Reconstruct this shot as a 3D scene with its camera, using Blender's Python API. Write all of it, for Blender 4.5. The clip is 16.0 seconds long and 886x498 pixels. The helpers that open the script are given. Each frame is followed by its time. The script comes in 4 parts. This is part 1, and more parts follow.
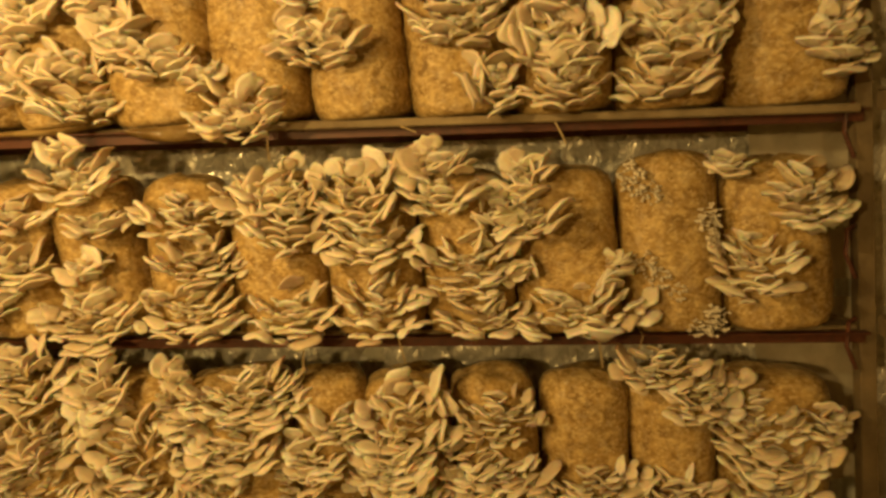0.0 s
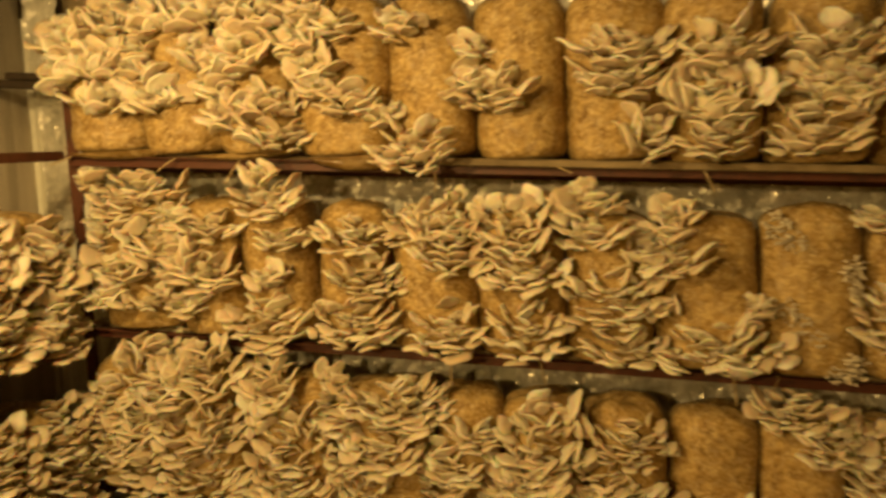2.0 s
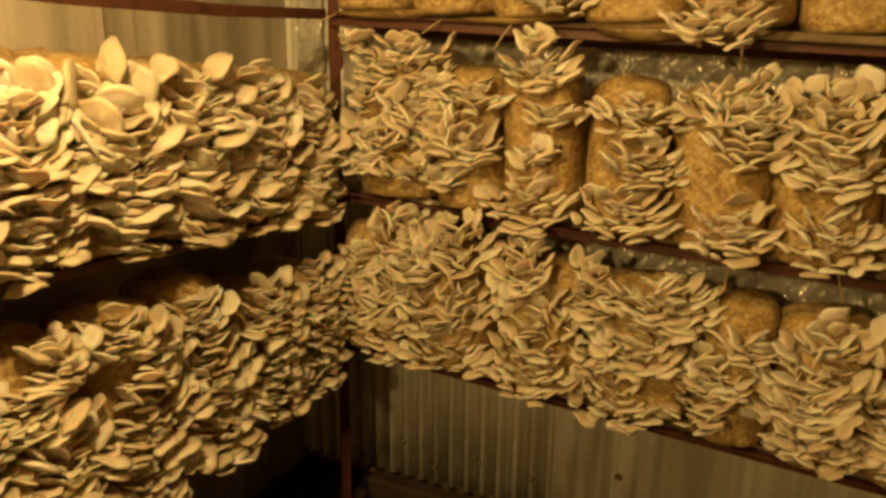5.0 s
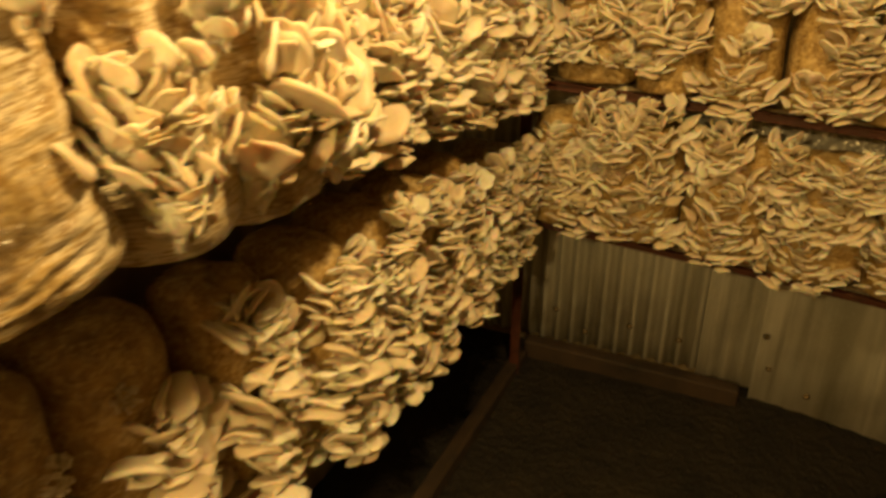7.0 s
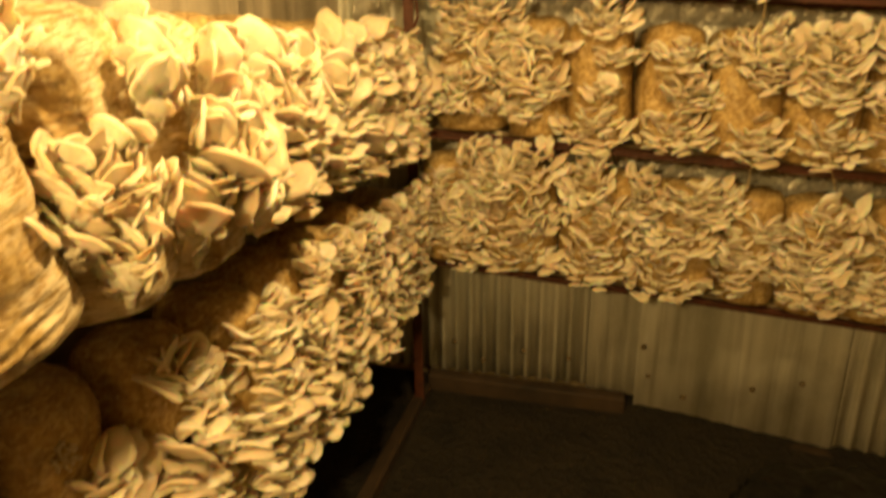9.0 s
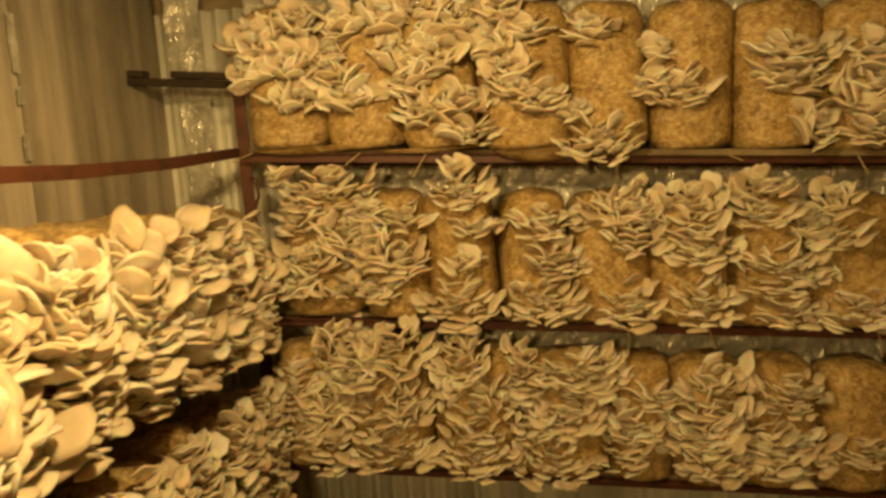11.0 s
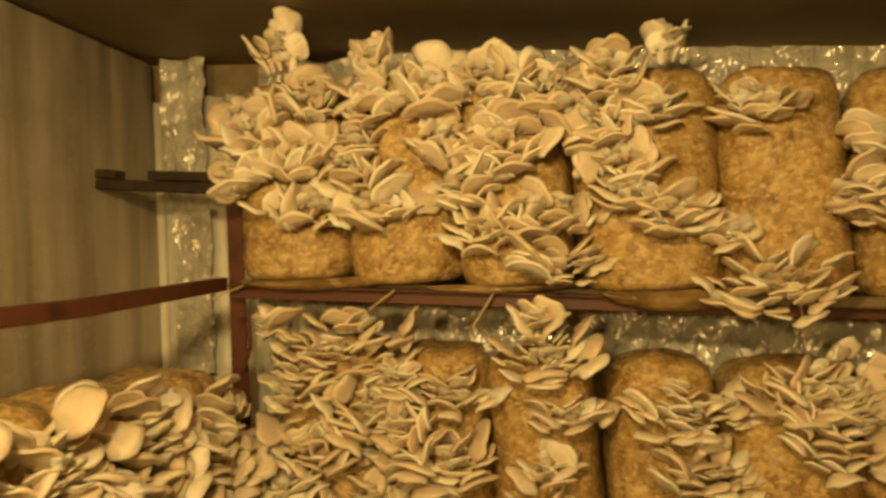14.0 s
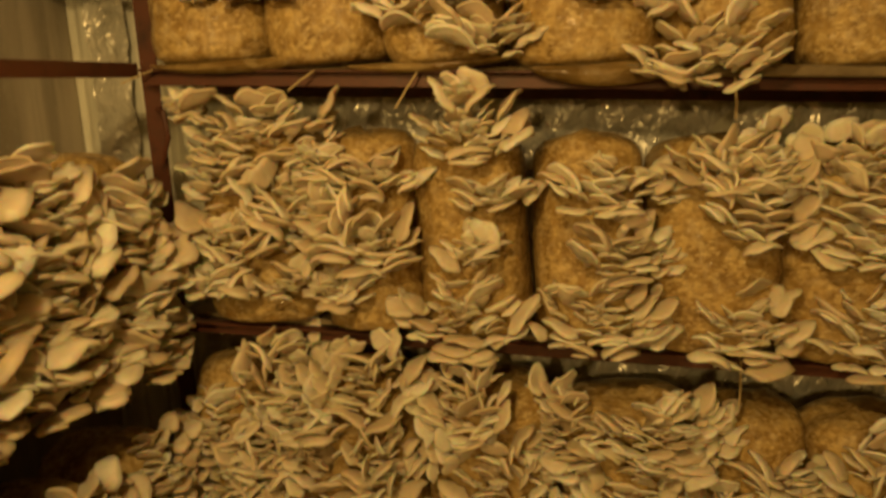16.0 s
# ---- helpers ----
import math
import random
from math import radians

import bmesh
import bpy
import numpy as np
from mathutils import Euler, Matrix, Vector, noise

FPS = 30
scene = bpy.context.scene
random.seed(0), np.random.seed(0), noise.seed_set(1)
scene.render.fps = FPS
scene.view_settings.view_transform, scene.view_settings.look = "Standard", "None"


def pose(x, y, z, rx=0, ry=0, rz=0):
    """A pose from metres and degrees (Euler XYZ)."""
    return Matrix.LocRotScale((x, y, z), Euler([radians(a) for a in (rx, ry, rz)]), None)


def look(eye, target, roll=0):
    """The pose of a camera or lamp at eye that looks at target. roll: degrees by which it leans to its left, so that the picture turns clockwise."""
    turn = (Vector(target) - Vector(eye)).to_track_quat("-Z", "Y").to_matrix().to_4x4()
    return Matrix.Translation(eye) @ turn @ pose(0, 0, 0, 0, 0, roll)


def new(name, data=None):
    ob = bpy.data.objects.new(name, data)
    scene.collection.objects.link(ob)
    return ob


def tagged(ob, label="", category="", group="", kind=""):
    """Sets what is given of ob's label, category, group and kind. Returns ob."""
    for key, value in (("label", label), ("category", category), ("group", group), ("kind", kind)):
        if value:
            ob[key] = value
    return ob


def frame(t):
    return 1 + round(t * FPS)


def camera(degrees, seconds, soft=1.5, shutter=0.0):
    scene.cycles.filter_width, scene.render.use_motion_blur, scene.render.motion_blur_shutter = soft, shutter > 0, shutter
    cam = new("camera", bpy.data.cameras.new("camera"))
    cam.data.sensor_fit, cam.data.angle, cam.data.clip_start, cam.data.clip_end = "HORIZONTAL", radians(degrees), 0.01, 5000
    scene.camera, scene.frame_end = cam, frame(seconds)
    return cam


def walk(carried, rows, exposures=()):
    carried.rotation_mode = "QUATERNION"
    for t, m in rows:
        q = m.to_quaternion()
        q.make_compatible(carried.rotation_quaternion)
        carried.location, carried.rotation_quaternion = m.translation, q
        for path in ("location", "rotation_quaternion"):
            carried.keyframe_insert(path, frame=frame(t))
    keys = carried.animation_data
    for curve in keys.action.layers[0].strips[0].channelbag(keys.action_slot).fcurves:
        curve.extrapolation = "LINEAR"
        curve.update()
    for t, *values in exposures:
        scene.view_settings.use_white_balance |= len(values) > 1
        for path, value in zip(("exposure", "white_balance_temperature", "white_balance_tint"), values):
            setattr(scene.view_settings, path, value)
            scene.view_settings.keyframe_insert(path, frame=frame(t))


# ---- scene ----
cam = camera(64.2, 16.0, soft=2.9, shutter=0.5)
PATH = [
    (0, (-0.026, 0.022, 1.288), (-0.171, 1.996, 0.999), -5.4),
    (0.5, (-0.064, -0.094, 1.293), (-0.185, 1.887, 1.05), -4.0),
    (1, (-0.087, -0.152, 1.295), (-0.233, 1.83, 1.067), -3.5),
    (1.5, (-0.102, -0.166, 1.291), (-0.326, 1.811, 1.096), -3.6),
    (2, (-0.148, -0.125, 1.317), (-0.527, 1.829, 1.121), -2.4),
    (2.5, (-0.199, 0.009, 1.293), (-0.831, 1.89, 1.04), -1.4),
    (3, (-0.242, 0.078, 1.284), (-1.099, 1.866, 1.026), -1.0),
    (3.5, (-0.276, 0.07, 1.274), (-1.189, 1.82, 0.951), 0.3),
    (3.7, (-0.274, 0.047, 1.255), (-1.205, 1.791, 0.952), 0.6),
    (5.8, (-0.631, -0.187, 1.304), (-1.341, 1.569, 0.662), 0.3),
    (6, (-0.694, -0.217, 1.297), (-1.438, 1.516, 0.632), -0.1),
    (6.5, (-0.742, -0.289, 1.304), (-1.54, 1.387, 0.56), -0.4),
    (7, (-0.793, -0.475, 1.311), (-1.553, 1.201, 0.528), 0.3),
    (7.5, (-0.815, -0.578, 1.315), (-1.606, 1.052, 0.466), -0.3),
    (8, (-0.807, -0.593, 1.307), (-1.46, 1.084, 0.434), -0.0),
    (8.5, (-0.785, -0.607, 1.318), (-1.306, 1.134, 0.483), -1.1),
    (9, (-0.783, -0.598, 1.347), (-1.257, 1.227, 0.679), -0.9),
    (9.5, (-0.763, -0.59, 1.397), (-1.196, 1.304, 0.924), -1.1),
    (10, (-0.76, -0.529, 1.414), (-1.122, 1.398, 1.019), -2.4),
    (10.2, (-0.743, -0.498, 1.417), (-1.046, 1.443, 1.038), -2.9),
    (12.3, (-0.75, -0.036, 1.338), (-0.88, 1.954, 1.188), -3.8),
    (12.5, (-0.714, 0.021, 1.39), (-0.897, 2.003, 1.194), -3.8),
    (13, (-0.75, 0.167, 1.404), (-1.099, 2.136, 1.361), -3.5),
    (13.5, (-0.74, 0.259, 1.422), (-1.278, 2.185, 1.423), -2.5),
    (14, (-0.774, 0.275, 1.437), (-1.174, 2.234, 1.478), -2.4),
    (14.5, (-0.823, 0.267, 1.423), (-1.065, 2.253, 1.441), -2.8),
    (15, (-0.812, 0.277, 1.386), (-0.999, 2.262, 1.232), -3.4),
    (15.5, (-0.782, 0.297, 1.346), (-0.991, 2.269, 1.085), -4.0),
    (16, (-0.704, 0.327, 1.309), (-1.051, 2.263, 0.947), -2.8),
]
EXPOSURES = [(0, 0.0, 6750, 10), (1.5, -0.08, 6750, 10), (2.5, -0.3, 6750, 10), (3.5, -0.36, 6650, 10), (6.5, -0.48, 6600, 10), (7.5, -0.52, 6500, 10), (8, -0.42, 6500, 10), (8.5, -0.33, 6500, 10), (9, -0.12, 6500, 10), (10, -0.4, 6400, 10), (12.5, -0.58, 6600, 10), (14, -0.52, 6400, 10), (15, -0.68, 6650, 10), (16, -0.9, 6800, 10)]
walk(cam, [(t, look(eye, target, roll)) for t, eye, target, roll in PATH], EXPOSURES)

# ---- light ----
world = bpy.data.worlds.new("world")
world.use_nodes = True
world.node_tree.nodes["Background"].inputs[0].default_value = (0.03, 0.025, 0.02, 1)
world.node_tree.nodes["Background"].inputs[1].default_value = 0.2
scene.world = world


def bulb(x, y, z, watts, colour, size):
    lamp = bpy.data.lights.new("bulb_light", "POINT")
    lamp.energy, lamp.color, lamp.shadow_soft_size = watts, colour, size
    ob = new("bulb_light", lamp)
    ob.location = (x, y, z)
    return ob


bulb(-0.90, 0.28, 1.73, 47.0, (1.0, 0.65, 0.23), 0.035)
bulb(-1.04, -1.26, 1.66, 96.0, (1.0, 0.64, 0.21), 0.06)


# ---- materials ----
class Mat:
    """A small builder of node materials."""

    def __init__(self, name, rough=0.6, metal=0.0, coat=0.0):
        self.m = bpy.data.materials.new(name)
        self.m.use_nodes = True
        self.t = self.m.node_tree
        self.b = self.t.nodes["Principled BSDF"]
        self.b.inputs["Roughness"].default_value = rough
        self.b.inputs["Metallic"].default_value = metal
        self.b.inputs["Coat Weight"].default_value = coat
        self.co = self.t.nodes.new("ShaderNodeTexCoord").outputs["Object"]

    def node(self, kind, **sets):
        n = self.t.nodes.new(kind)
        for k, v in sets.items():
            n.inputs[k.replace("_", " ")].default_value = v
        return n

    def link(self, a, b):
        self.t.links.new(a, b)

    def stretch(self, x, y, z, source=None):
        n = self.t.nodes.new("ShaderNodeMapping")
        n.inputs["Scale"].default_value = (x, y, z)
        self.link(source or self.co, n.inputs["Vector"])
        return n.outputs["Vector"]

    def shifted(self):
        """Object coordinates moved by a random amount for each object."""
        info = self.t.nodes.new("ShaderNodeObjectInfo")
        mul = self.t.nodes.new("ShaderNodeMath")
        mul.operation = "MULTIPLY"
        mul.inputs[1].default_value = 37.0
        self.link(info.outputs["Random"], mul.inputs[0])
        add = self.t.nodes.new("ShaderNodeVectorMath")
        add.operation = "ADD"
        self.link(self.co, add.inputs[0])
        self.link(mul.outputs[0], add.inputs[1])
        return add.outputs[0]

    def noise(self, scale, vector=None, detail=4.0, rough=0.55, distort=0.0):
        n = self.node("ShaderNodeTexNoise", Scale=scale, Detail=detail, Roughness=rough, Distortion=distort)
        self.link(vector or self.co, n.inputs["Vector"])
        return n.outputs["Fac"]

    def voronoi(self, scale, vector=None, out="Color"):
        n = self.node("ShaderNodeTexVoronoi", Scale=scale)
        self.link(vector or self.co, n.inputs["Vector"])
        return n.outputs[out]

    def ramp(self, fac, *stops):
        n = self.t.nodes.new("ShaderNodeValToRGB")
        e = n.color_ramp.elements
        while len(e) < len(stops):
            e.new(0.5)
        for el, (p, c) in zip(e, stops):
            el.position = p
            el.color = (*c, 1) if len(c) == 3 else c
        self.link(fac, n.inputs["Fac"])
        return n.outputs["Color"]

    def mix(self, fac, a, b, how="MIX"):
        n = self.t.nodes.new("ShaderNodeMix")
        n.data_type, n.blend_type = "RGBA", how
        for src, slot in ((fac, n.inputs[0]), (a, n.inputs[6]), (b, n.inputs[7])):
            if isinstance(src, (int, float)):
                slot.default_value = src
            elif isinstance(src, tuple):
                slot.default_value = (*src, 1)
            else:
                self.link(src, slot)
        return n.outputs[2]

    def colour(self, c):
        if isinstance(c, tuple):
            self.b.inputs["Base Color"].default_value = (*c, 1)
        else:
            self.link(c, self.b.inputs["Base Color"])
        return self

    def roughness(self, fac, lo, hi):
        self.link(self.ramp(fac, (0.3, (lo,) * 3), (0.7, (hi,) * 3)), self.b.inputs["Roughness"])
        return self

    def bump(self, fac, strength=0.3, distance=0.005):
        n = self.node("ShaderNodeBump", Strength=strength, Distance=distance)
        self.link(fac, n.inputs["Height"])
        old = self.b.inputs["Normal"]
        if old.is_linked:
            self.link(old.links[0].from_socket, n.inputs["Normal"])
        self.link(n.outputs["Normal"], old)
        return self


def mushroom_material():
    m = Mat("oyster_mushroom_flesh", rough=0.5)
    v = m.shifted()
    info = m.t.nodes.new("ShaderNodeObjectInfo")
    tone = m.ramp(info.outputs["Random"], (0.0, (0.62, 0.52, 0.38)), (0.4, (0.75, 0.66, 0.51)), (0.8, (0.86, 0.79, 0.65)), (1.0, (0.92, 0.88, 0.78)))
    cloud = m.noise(26, v, 3)
    c = m.mix(m.ramp(cloud, (0.50, (0.0,) * 3), (0.80, (0.35,) * 3)), tone, (0.46, 0.34, 0.19))
    streak = m.noise(140, m.stretch(1.0, 0.18, 1.0, v), 2)
    c = m.mix(m.ramp(streak, (0.48, (0.0,) * 3), (0.80, (0.22,) * 3)), c, (0.48, 0.37, 0.22))
    m.colour(c).bump(streak, 0.12, 0.001)
    m.bump(m.noise(38, v, 2), 0.10, 0.004)
    m.roughness(cloud, 0.36, 0.58)
    m.b.inputs["Subsurface Weight"].default_value = 0.6
    m.b.inputs["Subsurface Radius"].default_value = (0.012, 0.007, 0.003)
    m.b.inputs["Subsurface Scale"].default_value = 0.8
    return m.m


def bag_material(name, pale_much):
    """Chopped straw packed in clear wrinkled plastic, partly white with mycelium."""
    m = Mat(name, rough=0.6, coat=1.0)
    v = m.shifted()

    def strands(turn, across, along):
        mp = m.t.nodes.new("ShaderNodeMapping")
        mp.inputs["Rotation"].default_value = turn
        mp.inputs["Scale"].default_value = (across, across, along)
        m.link(v, mp.inputs["Vector"])
        return m.noise(1.0, mp.outputs["Vector"], 2, 0.6)

    base = m.noise(6, m.stretch(1.0, 1.0, 1.6, v), 5, 0.6)
    c = m.ramp(base, (0.32, (0.20, 0.115, 0.030)), (0.5, (0.39, 0.25, 0.078)), (0.68, (0.58, 0.41, 0.16)))
    for scale, hi, lo in ((15, (0.68, 0.50, 0.21), (0.22, 0.125, 0.035)), (30, (0.74, 0.58, 0.28), (0.22, 0.125, 0.035))):
        bits = m.voronoi(scale, m.stretch(1.0, 1.0, 2.4, v))
        sep = m.t.nodes.new("ShaderNodeSeparateColor")
        m.link(bits, sep.inputs[0])
        c = m.mix(m.ramp(sep.outputs[0], (0.60, (0.0,) * 3), (0.95, (0.55,) * 3)), c, hi)
        c = m.mix(m.ramp(sep.outputs[1], (0.64, (0.0,) * 3), (0.95, (0.45,) * 3)), c, lo)
    pale = m.noise(9, m.stretch(1, 1, 1.3, v), 6, 0.7, 0.6)
    c = m.mix(m.ramp(pale, (0.52, (0.0,) * 3), (0.70, (pale_much,) * 3)), c, (0.66, 0.54, 0.33))
    straws = strands((0.0, 0.5, 0.4), 22, 80)
    c = m.mix(m.ramp(straws, (0.62, (0.0,) * 3), (0.74, (0.6,) * 3)), c, (0.60, 0.45, 0.20))
    if pale_much > 0.6:
        # white highlights on creases of the stretched plastic, put into the colour in patches
        lines = m.ramp(strands((0.0, 0.34, 0.1), 9, 150), (0.40, (0.0,) * 3), (0.58, (0.95,) * 3))
        where = m.ramp(m.noise(3.2, v, 3), (0.34, (0.0,) * 3), (0.50, (1.0,) * 3))
        c = m.mix(m.mix(where, (0.0, 0.0, 0.0), lines), c, (0.84, 0.74, 0.54))
    m.colour(c)
    m.bump(straws, 0.3, 0.003)
    m.bump(base, 0.4, 0.012)
    crease = m.noise(9, m.stretch(0.9, 0.9, 2.4, v), 3, 0.55, 1.4)
    n = m.node("ShaderNodeBump", Strength=1.0, Distance=0.014)
    m.link(crease, n.inputs["Height"])
    m.link(n.outputs["Normal"], m.b.inputs["Coat Normal"])
    m.b.inputs["Coat Roughness"].default_value = 0.16
    m.b.inputs["Specular IOR Level"].default_value = 0.3
    return m.m


def wall_sheet_material(name, base, dirt, gloss, metal):
    m = Mat(name, rough=gloss, metal=metal)
    streak = m.noise(7, m.stretch(1.0, 1.0, 0.07), 5)
    blot = m.noise(3.2, None, 5, 0.6)
    c = m.mix(m.ramp(streak, (0.42, (0.0,) * 3), (0.62, (0.85,) * 3)), base, dirt)
    c = m.mix(m.ramp(blot, (0.50, (0.0,) * 3), (0.78, (0.5,) * 3)), c, tuple(0.5 * k for k in dirt))
    runs = m.noise(26, m.stretch(1.0, 1.0, 0.05), 4, 0.6)
    c = m.mix(m.ramp(runs, (0.52, (0.0,) * 3), (0.72, (0.45,) * 3)), c, tuple(0.6 * k for k in dirt))
    spots = m.noise(60, None, 4, 0.7)
    c = m.mix(m.ramp(spots, (0.56, (0.0,) * 3), (0.74, (0.4,) * 3)), c, tuple(min(0.9, 1.15 * k) for k in base))
    m.colour(c).bump(m.noise(45), 0.15, 0.003)
    m.bump(m.noise(5, m.stretch(1.0, 1.0, 0.5), 3), 0.5, 0.02)
    m.roughness(m.noise(11), max(0.1, gloss - 0.12), min(1, gloss + 0.15))
    return m.m


def film_material():
    """Crinkled silvery plastic film that glitters under the bulb."""
    m = Mat("crinkled_plastic_film", rough=0.25, metal=0.2)
    m.colour(m.ramp(m.noise(14, None, 5), (0.35, (0.42, 0.41, 0.35)), (0.7, (0.78, 0.77, 0.70))))
    m.bump(m.noise(62, m.stretch(1, 1, 0.7), 1.4, 0.5, 0.6), 0.9, 0.009)
    m.roughness(m.noise(30), 0.12, 0.32)
    m.b.inputs["Specular IOR Level"].default_value = 0.9
    return m.m


def rust_paint_material():
    m = Mat("rusty_red_oxide_paint", rough=0.55)
    n1 = m.noise(16, None, 6, 0.65)
    c = m.ramp(n1, (0.3, (0.035, 0.016, 0.010)), (0.5, (0.11, 0.034, 0.018)), (0.75, (0.06, 0.032, 0.02)))
    m.colour(c).bump(m.noise(70), 0.3, 0.002)
    return m.m


def plain_material(name, lo, hi, scale, rough, bump=0.2, dist=0.004):
    m = Mat(name, rough=rough)
    n1 = m.noise(scale, None, 6, 0.62)
    m.colour(m.ramp(n1, (0.3, lo), (0.7, hi))).bump(m.noise(scale * 5, None, 5), bump, dist)
    return m.m


FLESH = mushroom_material()
STRAW = bag_material("straw_in_plastic", 0.6)
PALE_STRAW = bag_material("mycelium_white_straw_in_plastic", 0.9)
GALVANISED = wall_sheet_material("galvanised_corrugated_iron", (0.90, 0.89, 0.80), (0.46, 0.46, 0.37), 0.40, 0.0)
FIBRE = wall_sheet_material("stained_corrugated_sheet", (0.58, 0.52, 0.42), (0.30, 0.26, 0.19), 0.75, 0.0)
FILM = film_material()
PAINT = rust_paint_material()
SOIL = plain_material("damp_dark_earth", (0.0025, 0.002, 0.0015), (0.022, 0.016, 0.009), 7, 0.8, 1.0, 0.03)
ROOF = plain_material("brown_roof_lining", (0.13, 0.095, 0.05), (0.22, 0.165, 0.09), 2.2, 0.7)
BOARD = plain_material("weathered_board", (0.16, 0.115, 0.06), (0.34, 0.27, 0.16), 12, 0.75)
BROWN = plain_material("dull_brown_steel", (0.11, 0.08, 0.045), (0.24, 0.18, 0.10), 14, 0.6)
DARKWOOD = plain_material("dark_damp_timber", (0.018, 0.012, 0.007), (0.06, 0.036, 0.02), 10, 0.8)
BLACK = plain_material("black_polythene", (0.004, 0.004, 0.004), (0.010, 0.0095, 0.009), 6, 0.24, 0.8, 0.02)
CLOTH = plain_material("pale_sacking", (0.30, 0.27, 0.20), (0.52, 0.47, 0.36), 9, 0.85)
BUDS = plain_material("young_mushroom_buds", (0.58, 0.52, 0.40), (0.84, 0.79, 0.66), 3, 0.5)
STALK = plain_material("dry_straw_stalk", (0.38, 0.28, 0.13), (0.62, 0.50, 0.28), 30, 0.7)
STEMS = plain_material("mushroom_stem_base", (0.24, 0.17, 0.09), (0.50, 0.40, 0.26), 40, 0.6)


# ---- mesh helpers ----
def part(name, bm, material, parent=None, label="", smooth=False):
    me = bpy.data.meshes.new(name)
    bm.to_mesh(me)
    bm.free()
    me.materials.append(material)
    if smooth:
        me.polygons.foreach_set("use_smooth", [True] * len(me.polygons))
    ob = new(name, me)
    if parent is not None:
        ob.parent = parent
    if label:
        ob["label"] = label
    return ob


def put(name, me, parent, m):
    ob = new(name, me)
    ob.parent = parent
    ob.matrix_basis = m
    return ob


def box(bm, a, b, bevel=0.0):
    """A box between two corners, its edges softened by bevel."""
    lo, hi = Vector([min(p) for p in zip(a, b)]), Vector([max(p) for p in zip(a, b)])
    got = bmesh.ops.create_cube(bm, size=1.0, matrix=Matrix.Translation((lo + hi) / 2) @ Matrix.Diagonal((*(hi - lo), 1)))
    if bevel:
        edges = {e for v in got["verts"] for e in v.link_edges}
        bmesh.ops.bevel(bm, geom=list(edges), offset=bevel, segments=2, affect="EDGES", profile=0.6)
    return bm


def beam(bm, a, b, w, h, bevel=0.003):
    """A bar of section w x h from a to b."""
    a, b = Vector(a), Vector(b)
    d = b - a
    up = Vector((0, 0, 1)) if abs(d.normalized().z) < 0.9 else Vector((0, 1, 0))
    x = d.cross(up).normalized()
    z = x.cross(d).normalized()
    m = Matrix((x, d.normalized(), z)).transposed().to_4x4()
    got = bmesh.ops.create_cube(bm, size=1.0, matrix=Matrix.Translation((a + b) / 2) @ m @ Matrix.Diagonal((w, d.length, h, 1)))
    if bevel:
        edges = {e for v in got["verts"] for e in v.link_edges}
        bmesh.ops.bevel(bm, geom=list(edges), offset=bevel, segments=1, affect="EDGES")
    return bm


def angle_iron(bm, a, b, w=0.035, t=0.004, flip=1, drop=-1):
    """An L-shaped bar from a to b: one flange lies flat, the other stands at the front."""
    a, b = Vector(a), Vector(b)
    d = (b - a).normalized()
    side = d.cross(Vector((0, 0, 1))).normalized() * flip
    beam(bm, a + side * -w / 2, b + side * -w / 2, w, t, 0.001)
    off = Vector((0, 0, drop * w / 2))
    beam(bm, a + off, b + off, t, w, 0.001)
    return bm


def angle_bar(bm, points, w, t):
    """One L-shaped bar bent along points: a flange lies flat to -x, the other hangs at the front."""
    profile = ((0, 0), (-w, 0), (-w, -t), (-t, -t), (-t, -w), (0, -w))
    rings = [[bm.verts.new((x + a, y, z + b)) for a, b in profile] for x, y, z in points]
    for r0, r1 in zip(rings, rings[1:]):
        for k in range(6):
            bm.faces.new((r0[k], r1[k], r1[(k + 1) % 6], r0[(k + 1) % 6]))
    bm.faces.new(rings[0])
    bm.faces.new(rings[-1][::-1])
    bmesh.ops.recalc_face_normals(bm, faces=bm.faces)
    return bm


def tube(bm, points, radius, segs=6):
    """A thin round bar along points."""
    rings = []
    pts = [Vector(p) for p in points]
    for i, p in enumerate(pts):
        d = (pts[min(i + 1, len(pts) - 1)] - pts[max(i - 1, 0)]).normalized()
        u = d.cross(Vector((0.31, 0.87, 0.38))).normalized()
        w = d.cross(u)
        rings.append([bm.verts.new(p + radius * (math.cos(k * math.tau / segs) * u + math.sin(k * math.tau / segs) * w)) for k in range(segs)])
    for r0, r1 in zip(rings, rings[1:]):
        for k in range(segs):
            bm.faces.new((r0[k], r0[(k + 1) % segs], r1[(k + 1) % segs], r1[k]))
    bm.faces.new(rings[0][::-1])
    bm.faces.new(rings[-1])
    return bm


